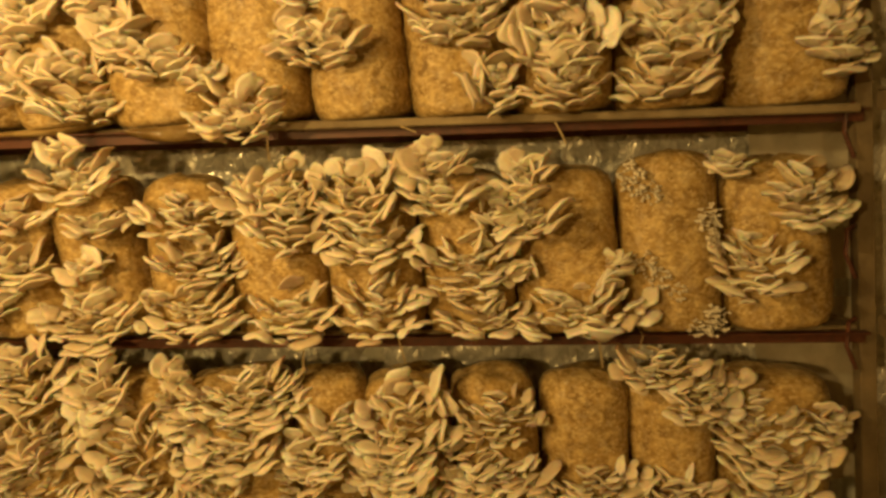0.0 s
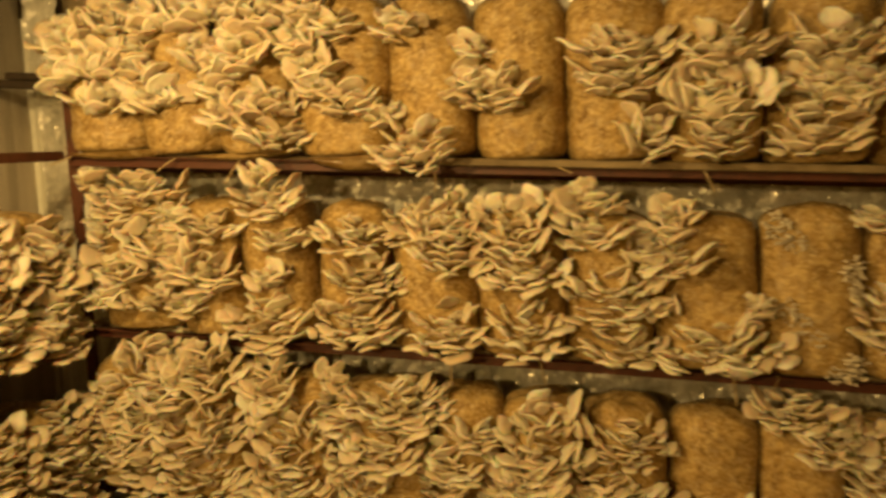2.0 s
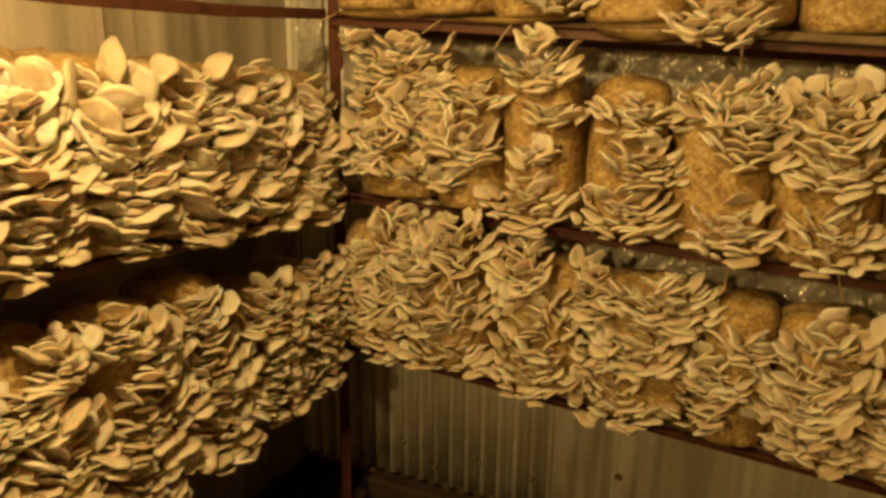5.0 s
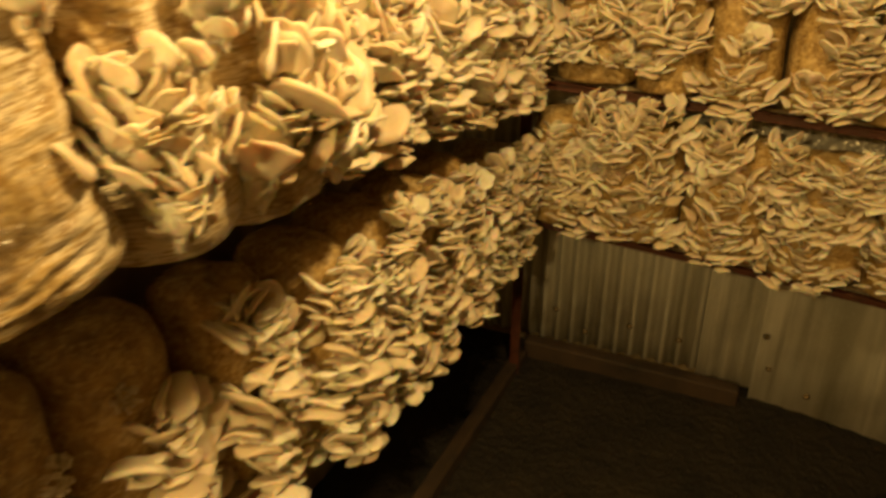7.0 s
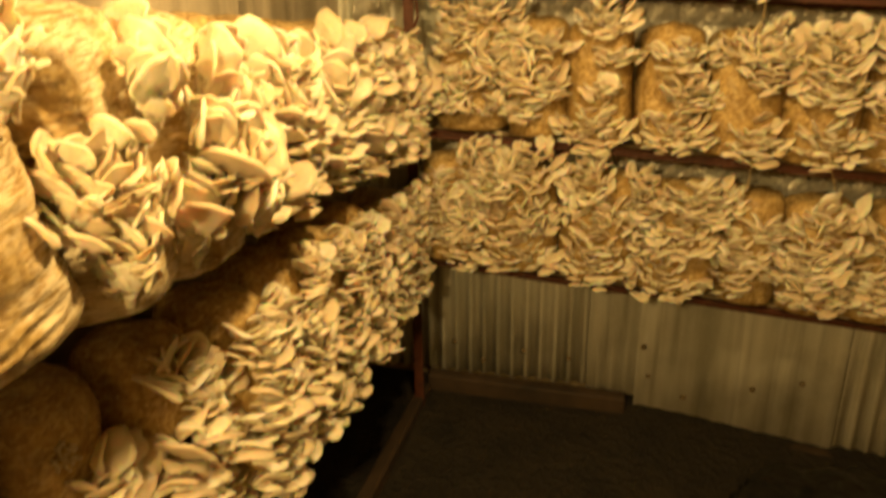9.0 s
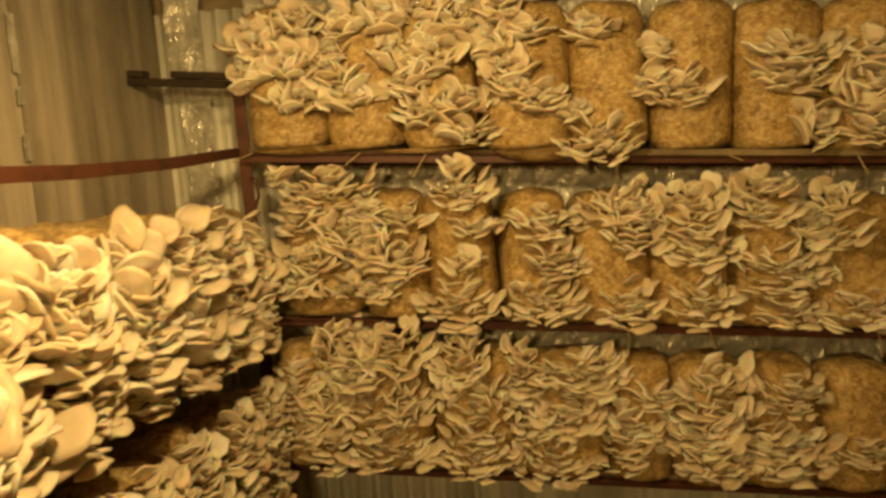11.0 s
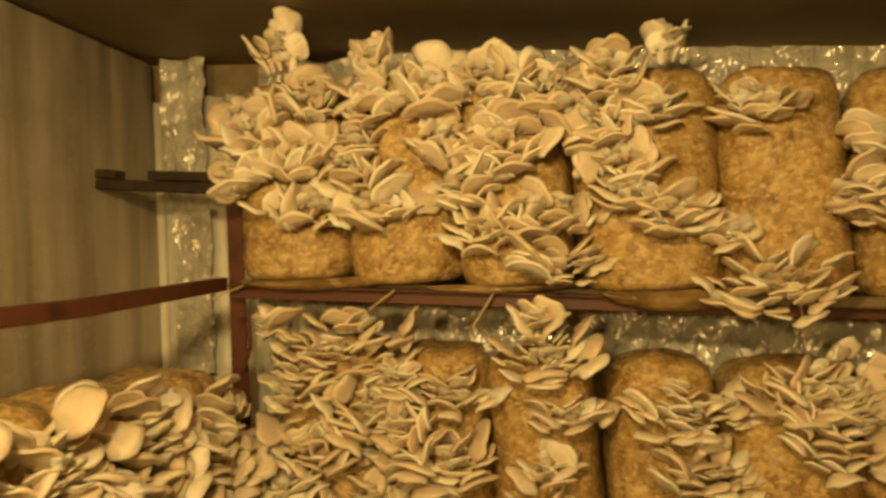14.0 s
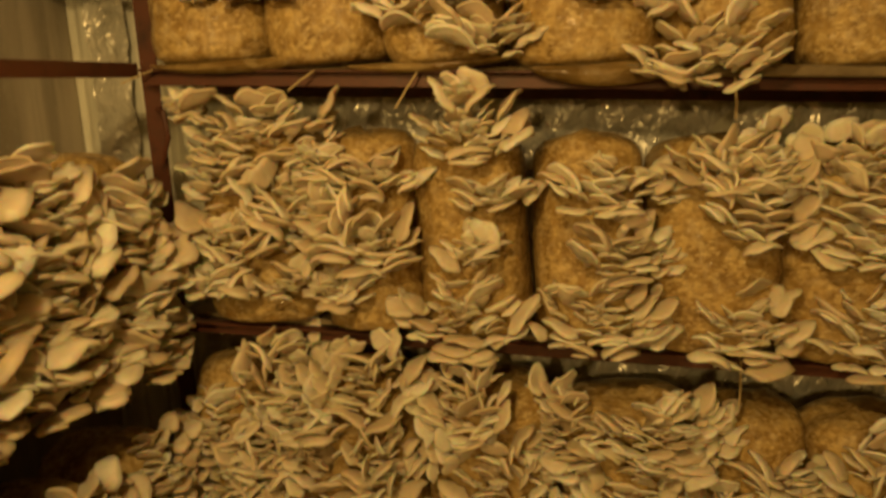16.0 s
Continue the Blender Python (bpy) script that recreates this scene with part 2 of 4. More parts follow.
def wavy_sheet(bm, length, height, pitch, depth, thick=0.003, per=8, rows=2, ragged=0.0, seed=0, fall=0.0):
    """A corrugated sheet in the x-z plane with its ribs upright; its front faces -y and its foot follows a falling ground."""
    n = max(2, int(length / pitch * per))
    rnd = random.Random(seed)
    low = [ragged * rnd.random() for _ in range(n // per + 3)]
    layers = []
    for y0 in (0.0, thick):
        grid = []
        for j in range(rows + 1):
            row = []
            for i in range(n + 1):
                x = length * i / n
                z = height * j / rows
                if j == 0:
                    z -= fall * x
                if j == 0 and ragged:
                    k = i / per
                    z += low[int(k)] * (1 - k % 1) + low[int(k) + 1] * (k % 1)
                row.append(bm.verts.new((x, y0 + depth * math.sin(x / pitch * math.tau), z)))
            grid.append(row)
        layers.append(grid)
    f, b = layers
    for j in range(rows):
        for i in range(n):
            bm.faces.new((f[j][i], f[j][i + 1], f[j + 1][i + 1], f[j + 1][i]))
            bm.faces.new((b[j][i + 1], b[j][i], b[j + 1][i], b[j + 1][i + 1]))
    for i in range(n):
        bm.faces.new((f[0][i + 1], f[0][i], b[0][i], b[0][i + 1]))
        bm.faces.new((f[rows][i], f[rows][i + 1], b[rows][i + 1], b[rows][i]))
    for j in range(rows):
        bm.faces.new((f[j][0], f[j + 1][0], b[j + 1][0], b[j][0]))
        bm.faces.new((f[j + 1][n], f[j][n], b[j][n], b[j + 1][n]))
    return bm


def crumpled(bm, w, h, nx, nz, amp, seed, thick=0.002):
    """A crinkled film in the x-z plane, front to -y, with uneven lower edge."""
    off = Vector((seed * 3.7, seed * 1.3, 0))
    sides = []
    for y0 in (0.0, thick):
        g = []
        for j in range(nz + 1):
            row = []
            for i in range(nx + 1):
                x, z = w * i / nx, h * j / nz
                p = Vector((x, 0, z))
                y = y0 + amp * noise.noise(p * 14 + off) + 0.6 * amp * noise.noise(p * 45 + off)
                z2 = z + (0.02 * noise.noise(Vector((x * 9, 0, seed))) if j in (0, nz) else 0)
                row.append(bm.verts.new((x, y, z2)))
            g.append(row)
        sides.append(g)
    f, b = sides
    for j in range(nz):
        for i in range(nx):
            bm.faces.new((f[j][i], f[j][i + 1], f[j + 1][i + 1], f[j + 1][i]))
            bm.faces.new((b[j][i + 1], b[j][i], b[j + 1][i], b[j + 1][i + 1]))
    return bm


# ---- the room ----
X0, X1, Y0, Y1 = -1.74, 1.45, -1.9, 1.74
FLOOR_Z = -0.03


def ground(x):
    """The earth floor falls away along the back wall."""
    return FLOOR_Z - 0.13 * max(0.0, x + 0.66)


def ceiling_z(x):
    return 1.925 - 0.085 * (x + 1.7)


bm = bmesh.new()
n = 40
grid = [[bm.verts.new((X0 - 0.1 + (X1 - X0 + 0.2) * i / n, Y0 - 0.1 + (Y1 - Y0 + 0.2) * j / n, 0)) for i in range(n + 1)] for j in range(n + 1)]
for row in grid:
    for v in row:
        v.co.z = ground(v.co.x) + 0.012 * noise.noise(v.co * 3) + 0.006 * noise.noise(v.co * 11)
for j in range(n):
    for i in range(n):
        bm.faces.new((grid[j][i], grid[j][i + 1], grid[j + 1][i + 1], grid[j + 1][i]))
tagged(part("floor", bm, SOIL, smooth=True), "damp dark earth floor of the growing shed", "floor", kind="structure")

bm = bmesh.new()
vs = [bm.verts.new((x, y, ceiling_z(x) + dz)) for dz in (0, 0.04) for x, y in ((X0 - 0.1, Y0 - 0.1), (X1 + 0.1, Y0 - 0.1), (X1 + 0.1, Y1 + 0.1), (X0 - 0.1, Y1 + 0.1))]
for q in ((3, 2, 1, 0), (4, 5, 6, 7), (0, 1, 5, 4), (1, 2, 6, 5), (2, 3, 7, 6), (3, 0, 4, 7)):
    bm.faces.new([vs[k] for k in q])
tagged(part("ceiling", bm, ROOF), "low brown sloping roof lining", "ceiling", kind="structure")

# back wall: a board wall closed by overlapping corrugated sheets
bm = box(bmesh.new(), (X0 - 0.1, Y1 + 0.02, FLOOR_Z - 0.36), (X1 + 0.1, Y1 + 0.08, 2.0))
wall_back = tagged(part("wall_back", bm, BOARD), "back wall clad with galvanised corrugated sheets", "wall", kind="structure")
for k, (x, w, z, h, dy, pitch, depth, fall) in enumerate(((-1.74, 0.93, 0.005, 1.83, 0.0, 0.052, 0.0105, 0.0), (-0.855, 0.23, 0.0, 1.83, -0.016, 0.048, 0.0032, 0.05), (-0.685, 0.66, -0.045, 1.82, -0.034, 0.072, 0.0028, 0.12), (-0.06, 0.90, -0.115, 1.84, -0.016, 0.052, 0.0065, 0.13), (0.80, 0.64, -0.22, 1.92, -0.024, 0.076, 0.007, 0.13))):
    bm = wavy_sheet(bmesh.new(), w, h, pitch, depth, seed=k, ragged=0.012, fall=fall)
    ob = part("corrugated_sheet", bm, GALVANISED, wall_back, smooth=True)
    ob.location = (x, Y1 - 0.012 + dy, z)
for x, z in ((-1.345, 0.135), (-1.235, 0.07), (-1.086, 0.125), (-0.922, 0.112), (-0.665, 0.20), (-0.64, 0.09), (-0.52, 0.02), (-0.30, 0.08), (-0.15, 0.12)):
    bm = bmesh.new()
    bmesh.ops.create_cone(bm, cap_ends=True, segments=10, radius1=0.011, radius2=0.004, depth=0.008, matrix=pose(x, Y1 - (0.025 if x < -0.855 else 0.033 if x < -0.685 else 0.050), z, 90))
    part("roofing_nail", bm, BROWN, wall_back, "rusty roofing nail", smooth=True)

# left wall of stained fibre sheet
bm = box(bmesh.new(), (X0 - 0.08, Y0 - 0.1, FLOOR_Z - 0.36), (X0 - 0.02, Y1 + 0.02, 2.0))
wall_left = tagged(part("wall_left", bm, BOARD), "side wall of stained corrugated sheets", "wall", kind="structure")
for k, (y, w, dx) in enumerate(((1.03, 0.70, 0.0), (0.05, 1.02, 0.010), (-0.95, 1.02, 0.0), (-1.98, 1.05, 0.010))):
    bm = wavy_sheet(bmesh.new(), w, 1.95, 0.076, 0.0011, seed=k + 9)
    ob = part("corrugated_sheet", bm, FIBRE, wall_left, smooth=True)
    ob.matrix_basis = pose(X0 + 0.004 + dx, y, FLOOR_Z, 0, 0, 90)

bm = box(bmesh.new(), (X1, Y0 - 0.1, FLOOR_Z - 0.36), (X1 + 0.06, Y1 + 0.08, 2.0))
tagged(part("wall_right", bm, BOARD), "plain board wall at the far side", "wall", kind="structure")
bm = box(bmesh.new(), (X0 - 0.1, Y0 - 0.06, FLOOR_Z - 0.36), (X1 + 0.06, Y0, 2.0))
tagged(part("wall_front", bm, BOARD), "plain board wall behind the aisle", "wall", kind="structure")

# crinkled film behind the bags
for k, (x, z, w, h) in enumerate(((-1.685, 1.65, 0.10, 0.27), (-1.665, 1.22, 0.09, 0.36), (-1.13, 1.20, 0.50, 0.24), (-0.68, 1.15, 0.82, 0.26), (0.08, 1.10, 0.62, 0.26), (-1.45, 1.62, 1.1, 0.26), (-0.42, 1.58, 1.1, 0.24), (-1.42, 0.74, 0.94, 0.22), (-0.52, 0.68, 1.1, 0.22))):
    bm = crumpled(bmesh.new(), w, h, int(w * 110), int(h * 110), 0.016, k + 1)
    ob = part("plastic_film", bm, FILM, smooth=True)
    ob.location = (x, Y1 - 0.052 - 0.004 * (k % 2), z)
    tagged(ob, "crinkled clear plastic film hung on the corrugated wall", "plastic film", group="film on the wall")
# torn bits of shiny tape on the side wall seam
for z, h, k in ((1.60, 0.12, 31), (1.535, 0.035, 32), (1.42, 0.055, 33)):
    bm = crumpled(bmesh.new(), 0.020, h, 5, max(5, int(h * 100)), 0.004, k)
    ob = part("foil_tape", bm, FILM, smooth=True)
    ob.matrix_basis = pose(X0 + 0.026, 1.04, z, 0, 0, 90)
    tagged(ob, "torn shiny tape over the seam of the side wall", "tape", "tape on the side wall")


# ---- racks ----
FRONT_Y, FRONT_X = 1.475, -1.425
XA, XB = -1.41, 0.71


def shelf_back(tier, x):
    """Height of the back rack's shelf at x; the shelves sag to one side."""
    return {1: 0.575 - 0.078 * (x + 1.4), 2: 0.99 - 0.067 * (x + 1.4), 3: 1.425 - 0.062 * (x + 1.4)}[tier]


def shelf_left(tier, y):
    return {1: 0.485 + 0.05 * max(0.0, 0.6 - y), 2: 0.945 + 0.050 * (1.4 - y), 3: 1.43 - 0.012 * (1.4 - y)}[tier]


back_rack = new("shelf_rack")
back_rack.location = (XA, FRONT_Y, FLOOR_Z)
tagged(back_rack, "rusty red steel shelf rack along the back wall, full of bags", "rack")
left_rack = new("shelf_rack")
left_rack.location = (FRONT_X, 0.0, FLOOR_Z)
tagged(left_rack, "rusty red steel shelf rack along the side wall, top shelf empty", "rack")
right_rack = new("shelf_rack")
right_rack.location = (XB + 0.03, 0.6, FLOOR_Z)
tagged(right_rack, "bare rusty steel rack frame beside the back rack", "rack")


def rack_part(name, bm, material, rack, label=""):
    ob = part(name, bm, material, rack, label)
    ob.data.transform(Matrix.Translation(-rack.location))
    return ob


def post(rack, x, y, top, dx=0.0, dy=0.0, w=0.032, material=None):
    bm = bmesh.new()
    a, b = Vector((x + dx, y + dy, ground(x))), Vector((x, y, top))
    beam(bm, a, b, w, 0.005, 0.001)
    beam(bm, a + Vector((-w / 2 + 0.002, w / 2, 0)), b + Vector((-w / 2 + 0.002, w / 2, 0)), 0.005, w, 0.001)
    return rack_part("post", bm, material or PAINT, rack)


def hook(rack, x, y, z, s=1.0, side=1):
    """A small bent bracket welded on a post."""
    bm = tube(bmesh.new(), [(x, y - 0.005, z + 0.05 * s), (x + 0.018 * side, y - 0.015, z + 0.045 * s), (x + 0.022 * side, y - 0.015, z), (x + 0.003 * side, y - 0.012, z - 0.045 * s)], 0.0045)
    return rack_part("bracket", bm, PAINT, rack)


post(back_rack, -1.422, 1.50, 1.615, 0.0)
post(back_rack, XB, FRONT_Y, 1.76, 0.02, material=BROWN)
for tier in (1, 2, 3):
    za, zb = shelf_back(tier, XA), shelf_back(tier, XB)
    rack_part("front_rail", angle_iron(bmesh.new(), (XA, FRONT_Y - 0.01, za - 0.012), (XB, FRONT_Y - 0.01, zb - 0.012), 0.024, 0.004, -1), PAINT, back_rack)
    rack_part("back_rail", angle_iron(bmesh.new(), (XA, Y1 - 0.07, za - 0.012), (XB, Y1 - 0.07, zb - 0.012), 0.036, 0.004, 1), PAINT, back_rack)
    for k in range(7):
        x = XA + 0.04 + (XB - XA - 0.08) * k / 6
        rack_part("cross_bar", beam(bmesh.new(), (x, FRONT_Y, shelf_back(tier, x) - 0.018), (x, Y1 - 0.075, shelf_back(tier, x) - 0.018), 0.022, 0.006, 0.001), PAINT, back_rack)
    for k in range(3):
        y = FRONT_Y + 0.035 + 0.085 * k
        rack_part("shelf_slat", beam(bmesh.new(), (XA + 0.01, y, za - 0.007), (XB - 0.01, y, zb - 0.007), 0.07, 0.009, 0.002), BOARD, back_rack)
rack_part("front_board", beam(bmesh.new(), (-0.62, FRONT_Y - 0.028, shelf_back(3, -0.62) - 0.009), (XB - 0.02, FRONT_Y - 0.028, shelf_back(3, XB) - 0.009), 0.03, 0.017, 0.003), BOARD, back_rack)
for z in (1.30, 1.05):
    hook(back_rack, -1.408, 1.49, z)
for z in (1.24, 1.0, 0.81):
    hook(back_rack, XB - 0.02, FRONT_Y - 0.005, z, 1.1, -1)
bm = beam(bmesh.new(), (-1.405, 1.49, 1.590), (X0 + 0.012, 1.53, 1.625), 0.034, 0.020, 0.002)
beam(bm, (-1.405, 1.49, 1.612), (-1.60, 1.515, 1.632), 0.034, 0.018, 0.002)
beam(bm, (-1.68, 1.525, 1.640), (X0 + 0.012, 1.53, 1.646), 0.034, 0.018, 0.002)
rack_part("end_bracket", bm, DARKWOOD, back_rack, "dark grimy steel bracket")

for y in (-0.75, -1.6):
    post(left_rack, FRONT_X - 0.008, y, 1.47)
    post(left_rack, X0 + 0.06, y, 1.47)
for tier in (1, 2, 3):
    za, zb = shelf_left(tier, 1.45), shelf_left(tier, -1.6)
    if tier < 3:
        rack_part("front_rail", angle_iron(bmesh.new(), (FRONT_X, 1.43, za - 0.012), (FRONT_X, -1.6, zb - 0.012), 0.022, 0.004, 1), PAINT, left_rack)
    else:
        # the empty top rail is bent down a little
        bm = bmesh.new()
        knees = [(FRONT_X, 1.47, 1.428), (FRONT_X, 1.10, 1.410), (FRONT_X, 0.75, 1.404), (FRONT_X, 0.10, 1.413), (FRONT_X, -1.6, 1.43)]
        angle_bar(bm, knees, 0.024, 0.004)
        rack_part("front_rail", bm, PAINT, left_rack)
    if tier < 3:
        rack_part("back_rail", angle_iron(bmesh.new(), (X0 + 0.045, 1.43, za - 0.012), (X0 + 0.045, -1.6, zb - 0.012), 0.036, 0.004, -1), PAINT, left_rack)
    if tier < 3:
        for k in range(3):
            x = FRONT_X - 0.035 - 0.085 * k
            rack_part("shelf_slat", beam(bmesh.new(), (x, 1.42, za - 0.007), (x, -1.6, zb - 0.007), 0.07, 0.009, 0.002), BOARD, left_rack)
for tier in (1, 2, 3):
    z = shelf_back(tier, XB)
    rack_part("side_rail", angle_iron(bmesh.new(), (XB + 0.02, FRONT_Y - 0.02, z + 0.02), (XB + 0.10, -0.4, z - 0.06), 0.036, 0.004, 1), BROWN, right_rack)
post(right_rack, XB + 0.10, -0.4, 1.76)
post(right_rack, XB + 0.34, -0.4, 1.76)

# sill timbers on the floor
bm = beam(bmesh.new(), (-1.43, 1.655, 0.0), (-0.715, 1.655, -0.012), 0.06, 0.07, 0.006)
tagged(part("sill_beam", bm, DARKWOOD), "rusty sill bar at the foot of the corrugated wall", "sill")
bm = beam(bmesh.new(), (-0.70, 1.665, -0.060), (1.2, 1.665, -0.300), 0.05, 0.06, 0.006)
tagged(part("sill_beam", bm, DARKWOOD), "dark half-buried timber below the corrugated sheets", "sill")
bm = beam(bmesh.new(), (-1.43, 1.60, -0.01), (-1.43, -1.6, -0.01), 0.045, 0.05, 0.006)
tagged(part("sill_beam", bm, DARKWOOD), "dark floor timber along the side rack", "sill")


# ---- mushrooms ----
def mushroom_mesh(seed, size, fan, funnel, wave, curl, stem, cup=0.0, wide=1.0, foot=0.10):
    """An oyster mushroom: base at the origin, cap growing along +y, top to +z."""
    r = random.Random(seed)
    bm = bmesh.new()
    segs, rings = 24, 5
    ph = [r.uniform(0, math.tau) for _ in range(4)]
    hinge = Vector((0, stem, stem * 0.30))
    split, notch = r.uniform(-0.9, 0.9), r.choice((0.0, 0.0, 0.16, 0.26))

    def rim(a):
        back = 0.26 + 0.74 * ((1 + math.cos(a)) / 2) ** fan
        return size * back * (1 + 0.05 * math.sin(3 * a + ph[0]) + 0.045 * math.sin(5 * a + ph[1]) + 0.02 * math.sin(8 * a + ph[3])) * (1 - notch * math.exp(-((a - split + math.pi) % math.tau - math.pi) ** 2 / 0.02))

    def surface(a, t, under):
        d = rim(a) * t
        x, y = d * math.sin(a) * 1.06 * wide, d * math.cos(a)
        z = funnel * size * t**1.6 * (0.45 + 0.55 * (1 + math.cos(a)) / 2)
        z += wave * size * t * t * math.sin(2 * a + ph[2]) + 0.5 * wave * size * t**3 * math.sin(5 * a + ph[3])
        z += cup * size * (x / size) ** 2 - curl * size * t**3
        if under:
            z -= size * (0.24 * (1 - t) ** 1.5 + 0.05 * (1 - t**4) + 0.075)
        return bm.verts.new(hinge + Vector((x, y, z)))

    top = [[surface(math.tau * k / segs, j / rings, False) for k in range(segs)] for j in range(1, rings + 1)]
    low = [[surface(math.tau * k / segs, j / rings, True) for k in range(segs)] for j in (1, 3, 4.2, 4.9)]
    mid = bm.verts.new(hinge)
    for k in range(segs):
        q = (k + 1) % segs
        bm.faces.new((mid, top[0][q], top[0][k]))
        for a, b in zip(top, top[1:]):
            bm.faces.new((a[k], a[q], b[q], b[k]))
        ring = [*low, top[-1]]
        for a, b in zip(ring, ring[1:]):
            bm.faces.new((a[q], a[k], b[k], b[q]))
    # stem from the base to the cap's first under ring
    feet = []
    for j in range(2):
        c = hinge * (0.0 if j == 0 else 0.55) + Vector((0, 0, -0.02 * size * j))
        rad = size * foot * (1.0 if j == 0 else 1.2)
        feet.append([bm.verts.new(c + rad * Vector((math.sin(math.tau * k / segs), 0.4 * math.cos(math.tau * k / segs), 0.6 * math.cos(math.tau * k / segs)))) for k in range(segs)])
    for a, b in ((feet[0], feet[1]), (feet[1], low[0])):
        for k in range(segs):
            q = (k + 1) % segs
            bm.faces.new((a[k], a[q], b[q], b[k]))
    bmesh.ops.recalc_face_normals(bm, faces=bm.faces)
    me = bpy.data.meshes.new("mushroom")
    bm.to_mesh(me)
    bm.free()
    me.materials.append(FLESH)
    me.polygons.foreach_set("use_smooth", [True] * len(me.polygons))
    return me


rnd = random.Random(5)
CAPS = [mushroom_mesh(k, 0.048, rnd.uniform(0.40, 0.95), rnd.uniform(0.08, 0.26), rnd.uniform(0.03, 0.09), rnd.uniform(0.10, 0.26), rnd.uniform(0.018, 0.034), rnd.uniform(-0.26, 0.06), rnd.uniform(1.0, 1.22)) for k in range(26)]
FANS = [mushroom_mesh(70 + k, 0.052, rnd.uniform(0.45, 0.8), rnd.uniform(0.10, 0.24), rnd.uniform(0.03, 0.08), rnd.uniform(0.12, 0.26), rnd.uniform(0.020, 0.036), rnd.uniform(-0.22, 0.05), rnd.uniform(1.0, 1.15), 0.13) for k in range(20)]
FUNNELS = [mushroom_mesh(40 + k, 0.048, rnd.uniform(0.5, 1.0), rnd.uniform(0.35, 0.60), rnd.uniform(0.04, 0.10), rnd.uniform(0.20, 0.38), rnd.uniform(0.040, 0.062), rnd.uniform(-0.1, 0.2), rnd.uniform(0.95, 1.15), 0.20) for k in range(14)]


def knot_mesh(seed):
    """The lumpy foot that a bunch of mushrooms shares."""
    bm = bmesh.new()
    bmesh.ops.create_icosphere(bm, subdivisions=2, radius=1.0)
    for v in bm.verts:
        v.co *= 1 + 0.35 * noise.noise(v.co * 2.2 + Vector((seed, 0, 0)))
    me = bpy.data.meshes.new("mushroom_foot")
    bm.to_mesh(me)
    bm.free()
    me.materials.append(STEMS)
    me.polygons.foreach_set("use_smooth", [True] * len(me.polygons))
    return me


def pins_mesh(seed, count):
    """A patch of tiny young buds."""
    r = random.Random(seed)
    bm = bmesh.new()
    for _ in range(count):
        a, d = r.uniform(0, math.tau), math.sqrt(r.random())
        x, z, s = d * math.cos(a), d * math.sin(a), r.uniform(0.07, 0.15)
        lift = r.uniform(0.2, 0.55)
        bmesh.ops.create_icosphere(bm, subdivisions=1, radius=s, matrix=pose(x, -lift, z) @ Matrix.Diagonal((1, 0.7, 1, 1)))
        bmesh.ops.create_cone(bm, segments=5, radius1=s * 0.4, radius2=s * 0.5, depth=lift, matrix=pose(x, -lift / 2, z, 90))
    me = bpy.data.meshes.new("bud_patch")
    bm.to_mesh(me)
    bm.free()
    me.materials.append(BUDS)
    me.polygons.foreach_set("use_smooth", [True] * len(me.polygons))
    return me


KNOTS = [knot_mesh(k * 3.1) for k in range(4)]
PINS = [pins_mesh(k, 46) for k in range(4)]


def bag_mesh(seed, ridges=0.0, material=STRAW):
    """A stuffed bag of width 1, depth 1 and height 1: rounded foot, slumped shoulders, creases."""
    bm = bmesh.new()
    segs = 36
    off = Vector((seed * 5.3, seed * 2.9, seed))
    profile = [(0.0, 0.0), (0.30, 0.0), (0.42, 0.008), (0.475, 0.03), (0.495, 0.07)]
    profile += [(0.5, 0.07 + 0.78 * k / (72 if ridges else 15)) for k in range(1, 73 if ridges else 16)]
    profile += [(0.485, 0.90), (0.45, 0.94), (0.38, 0.972), (0.26, 0.99), (0.12, 1.0)]
    ringsv = []
    for rad, z in profile:
        ring = []
        for k in range(segs):
            a = math.tau * k / segs
            c, s = math.cos(a), math.sin(a)
            box_r = (abs(c) ** 2.5 + abs(s) ** 2.5) ** (-1 / 2.5)
            p = Vector((c * rad * box_r, s * rad * box_r, z))
            q = Vector((c, s, z * 2.0))
            bulge = 1 + 0.07 * noise.noise(q * 1.6 + off) + 0.035 * noise.noise(Vector((c * 3, s * 3, z * 12)) + off) + 0.022 * noise.noise(Vector((c * 7, s * 7, z * 22)) + off)
            bulge += ridges * math.sin(z * 130 + c * 9 + 3.5 * noise.noise(q * 3 + off)) * max(0.0, 0.15 + 1.6 * noise.noise(q * 2.1 - off))
            p.x *= bulge
            p.y *= bulge
            p.z += 0.03 * noise.noise(q * 1.3 + off) * z
            ring.append(bm.verts.new(p))
        ringsv.append(ring)
    for a, b in zip(ringsv, ringsv[1:]):
        for k in range(segs):
            q = (k + 1) % segs
            bm.faces.new((a[k], a[q], b[q], b[k]))
    bm.faces.new(ringsv[-1])
    bmesh.ops.remove_doubles(bm, verts=bm.verts, dist=1e-5)
    me = bpy.data.meshes.new("bag_body")
    bm.to_mesh(me)
    bm.free()
    me.materials.append(material)
    me.polygons.foreach_set("use_smooth", [True] * len(me.polygons))
    return me


BODIES = [bag_mesh(k) for k in range(7)]
RIDGED = [bag_mesh(20 + k, 0.026, PALE_STRAW) for k in range(3)]
UP = Vector((0, 0, 1))
seeds = iter(range(1, 100000))


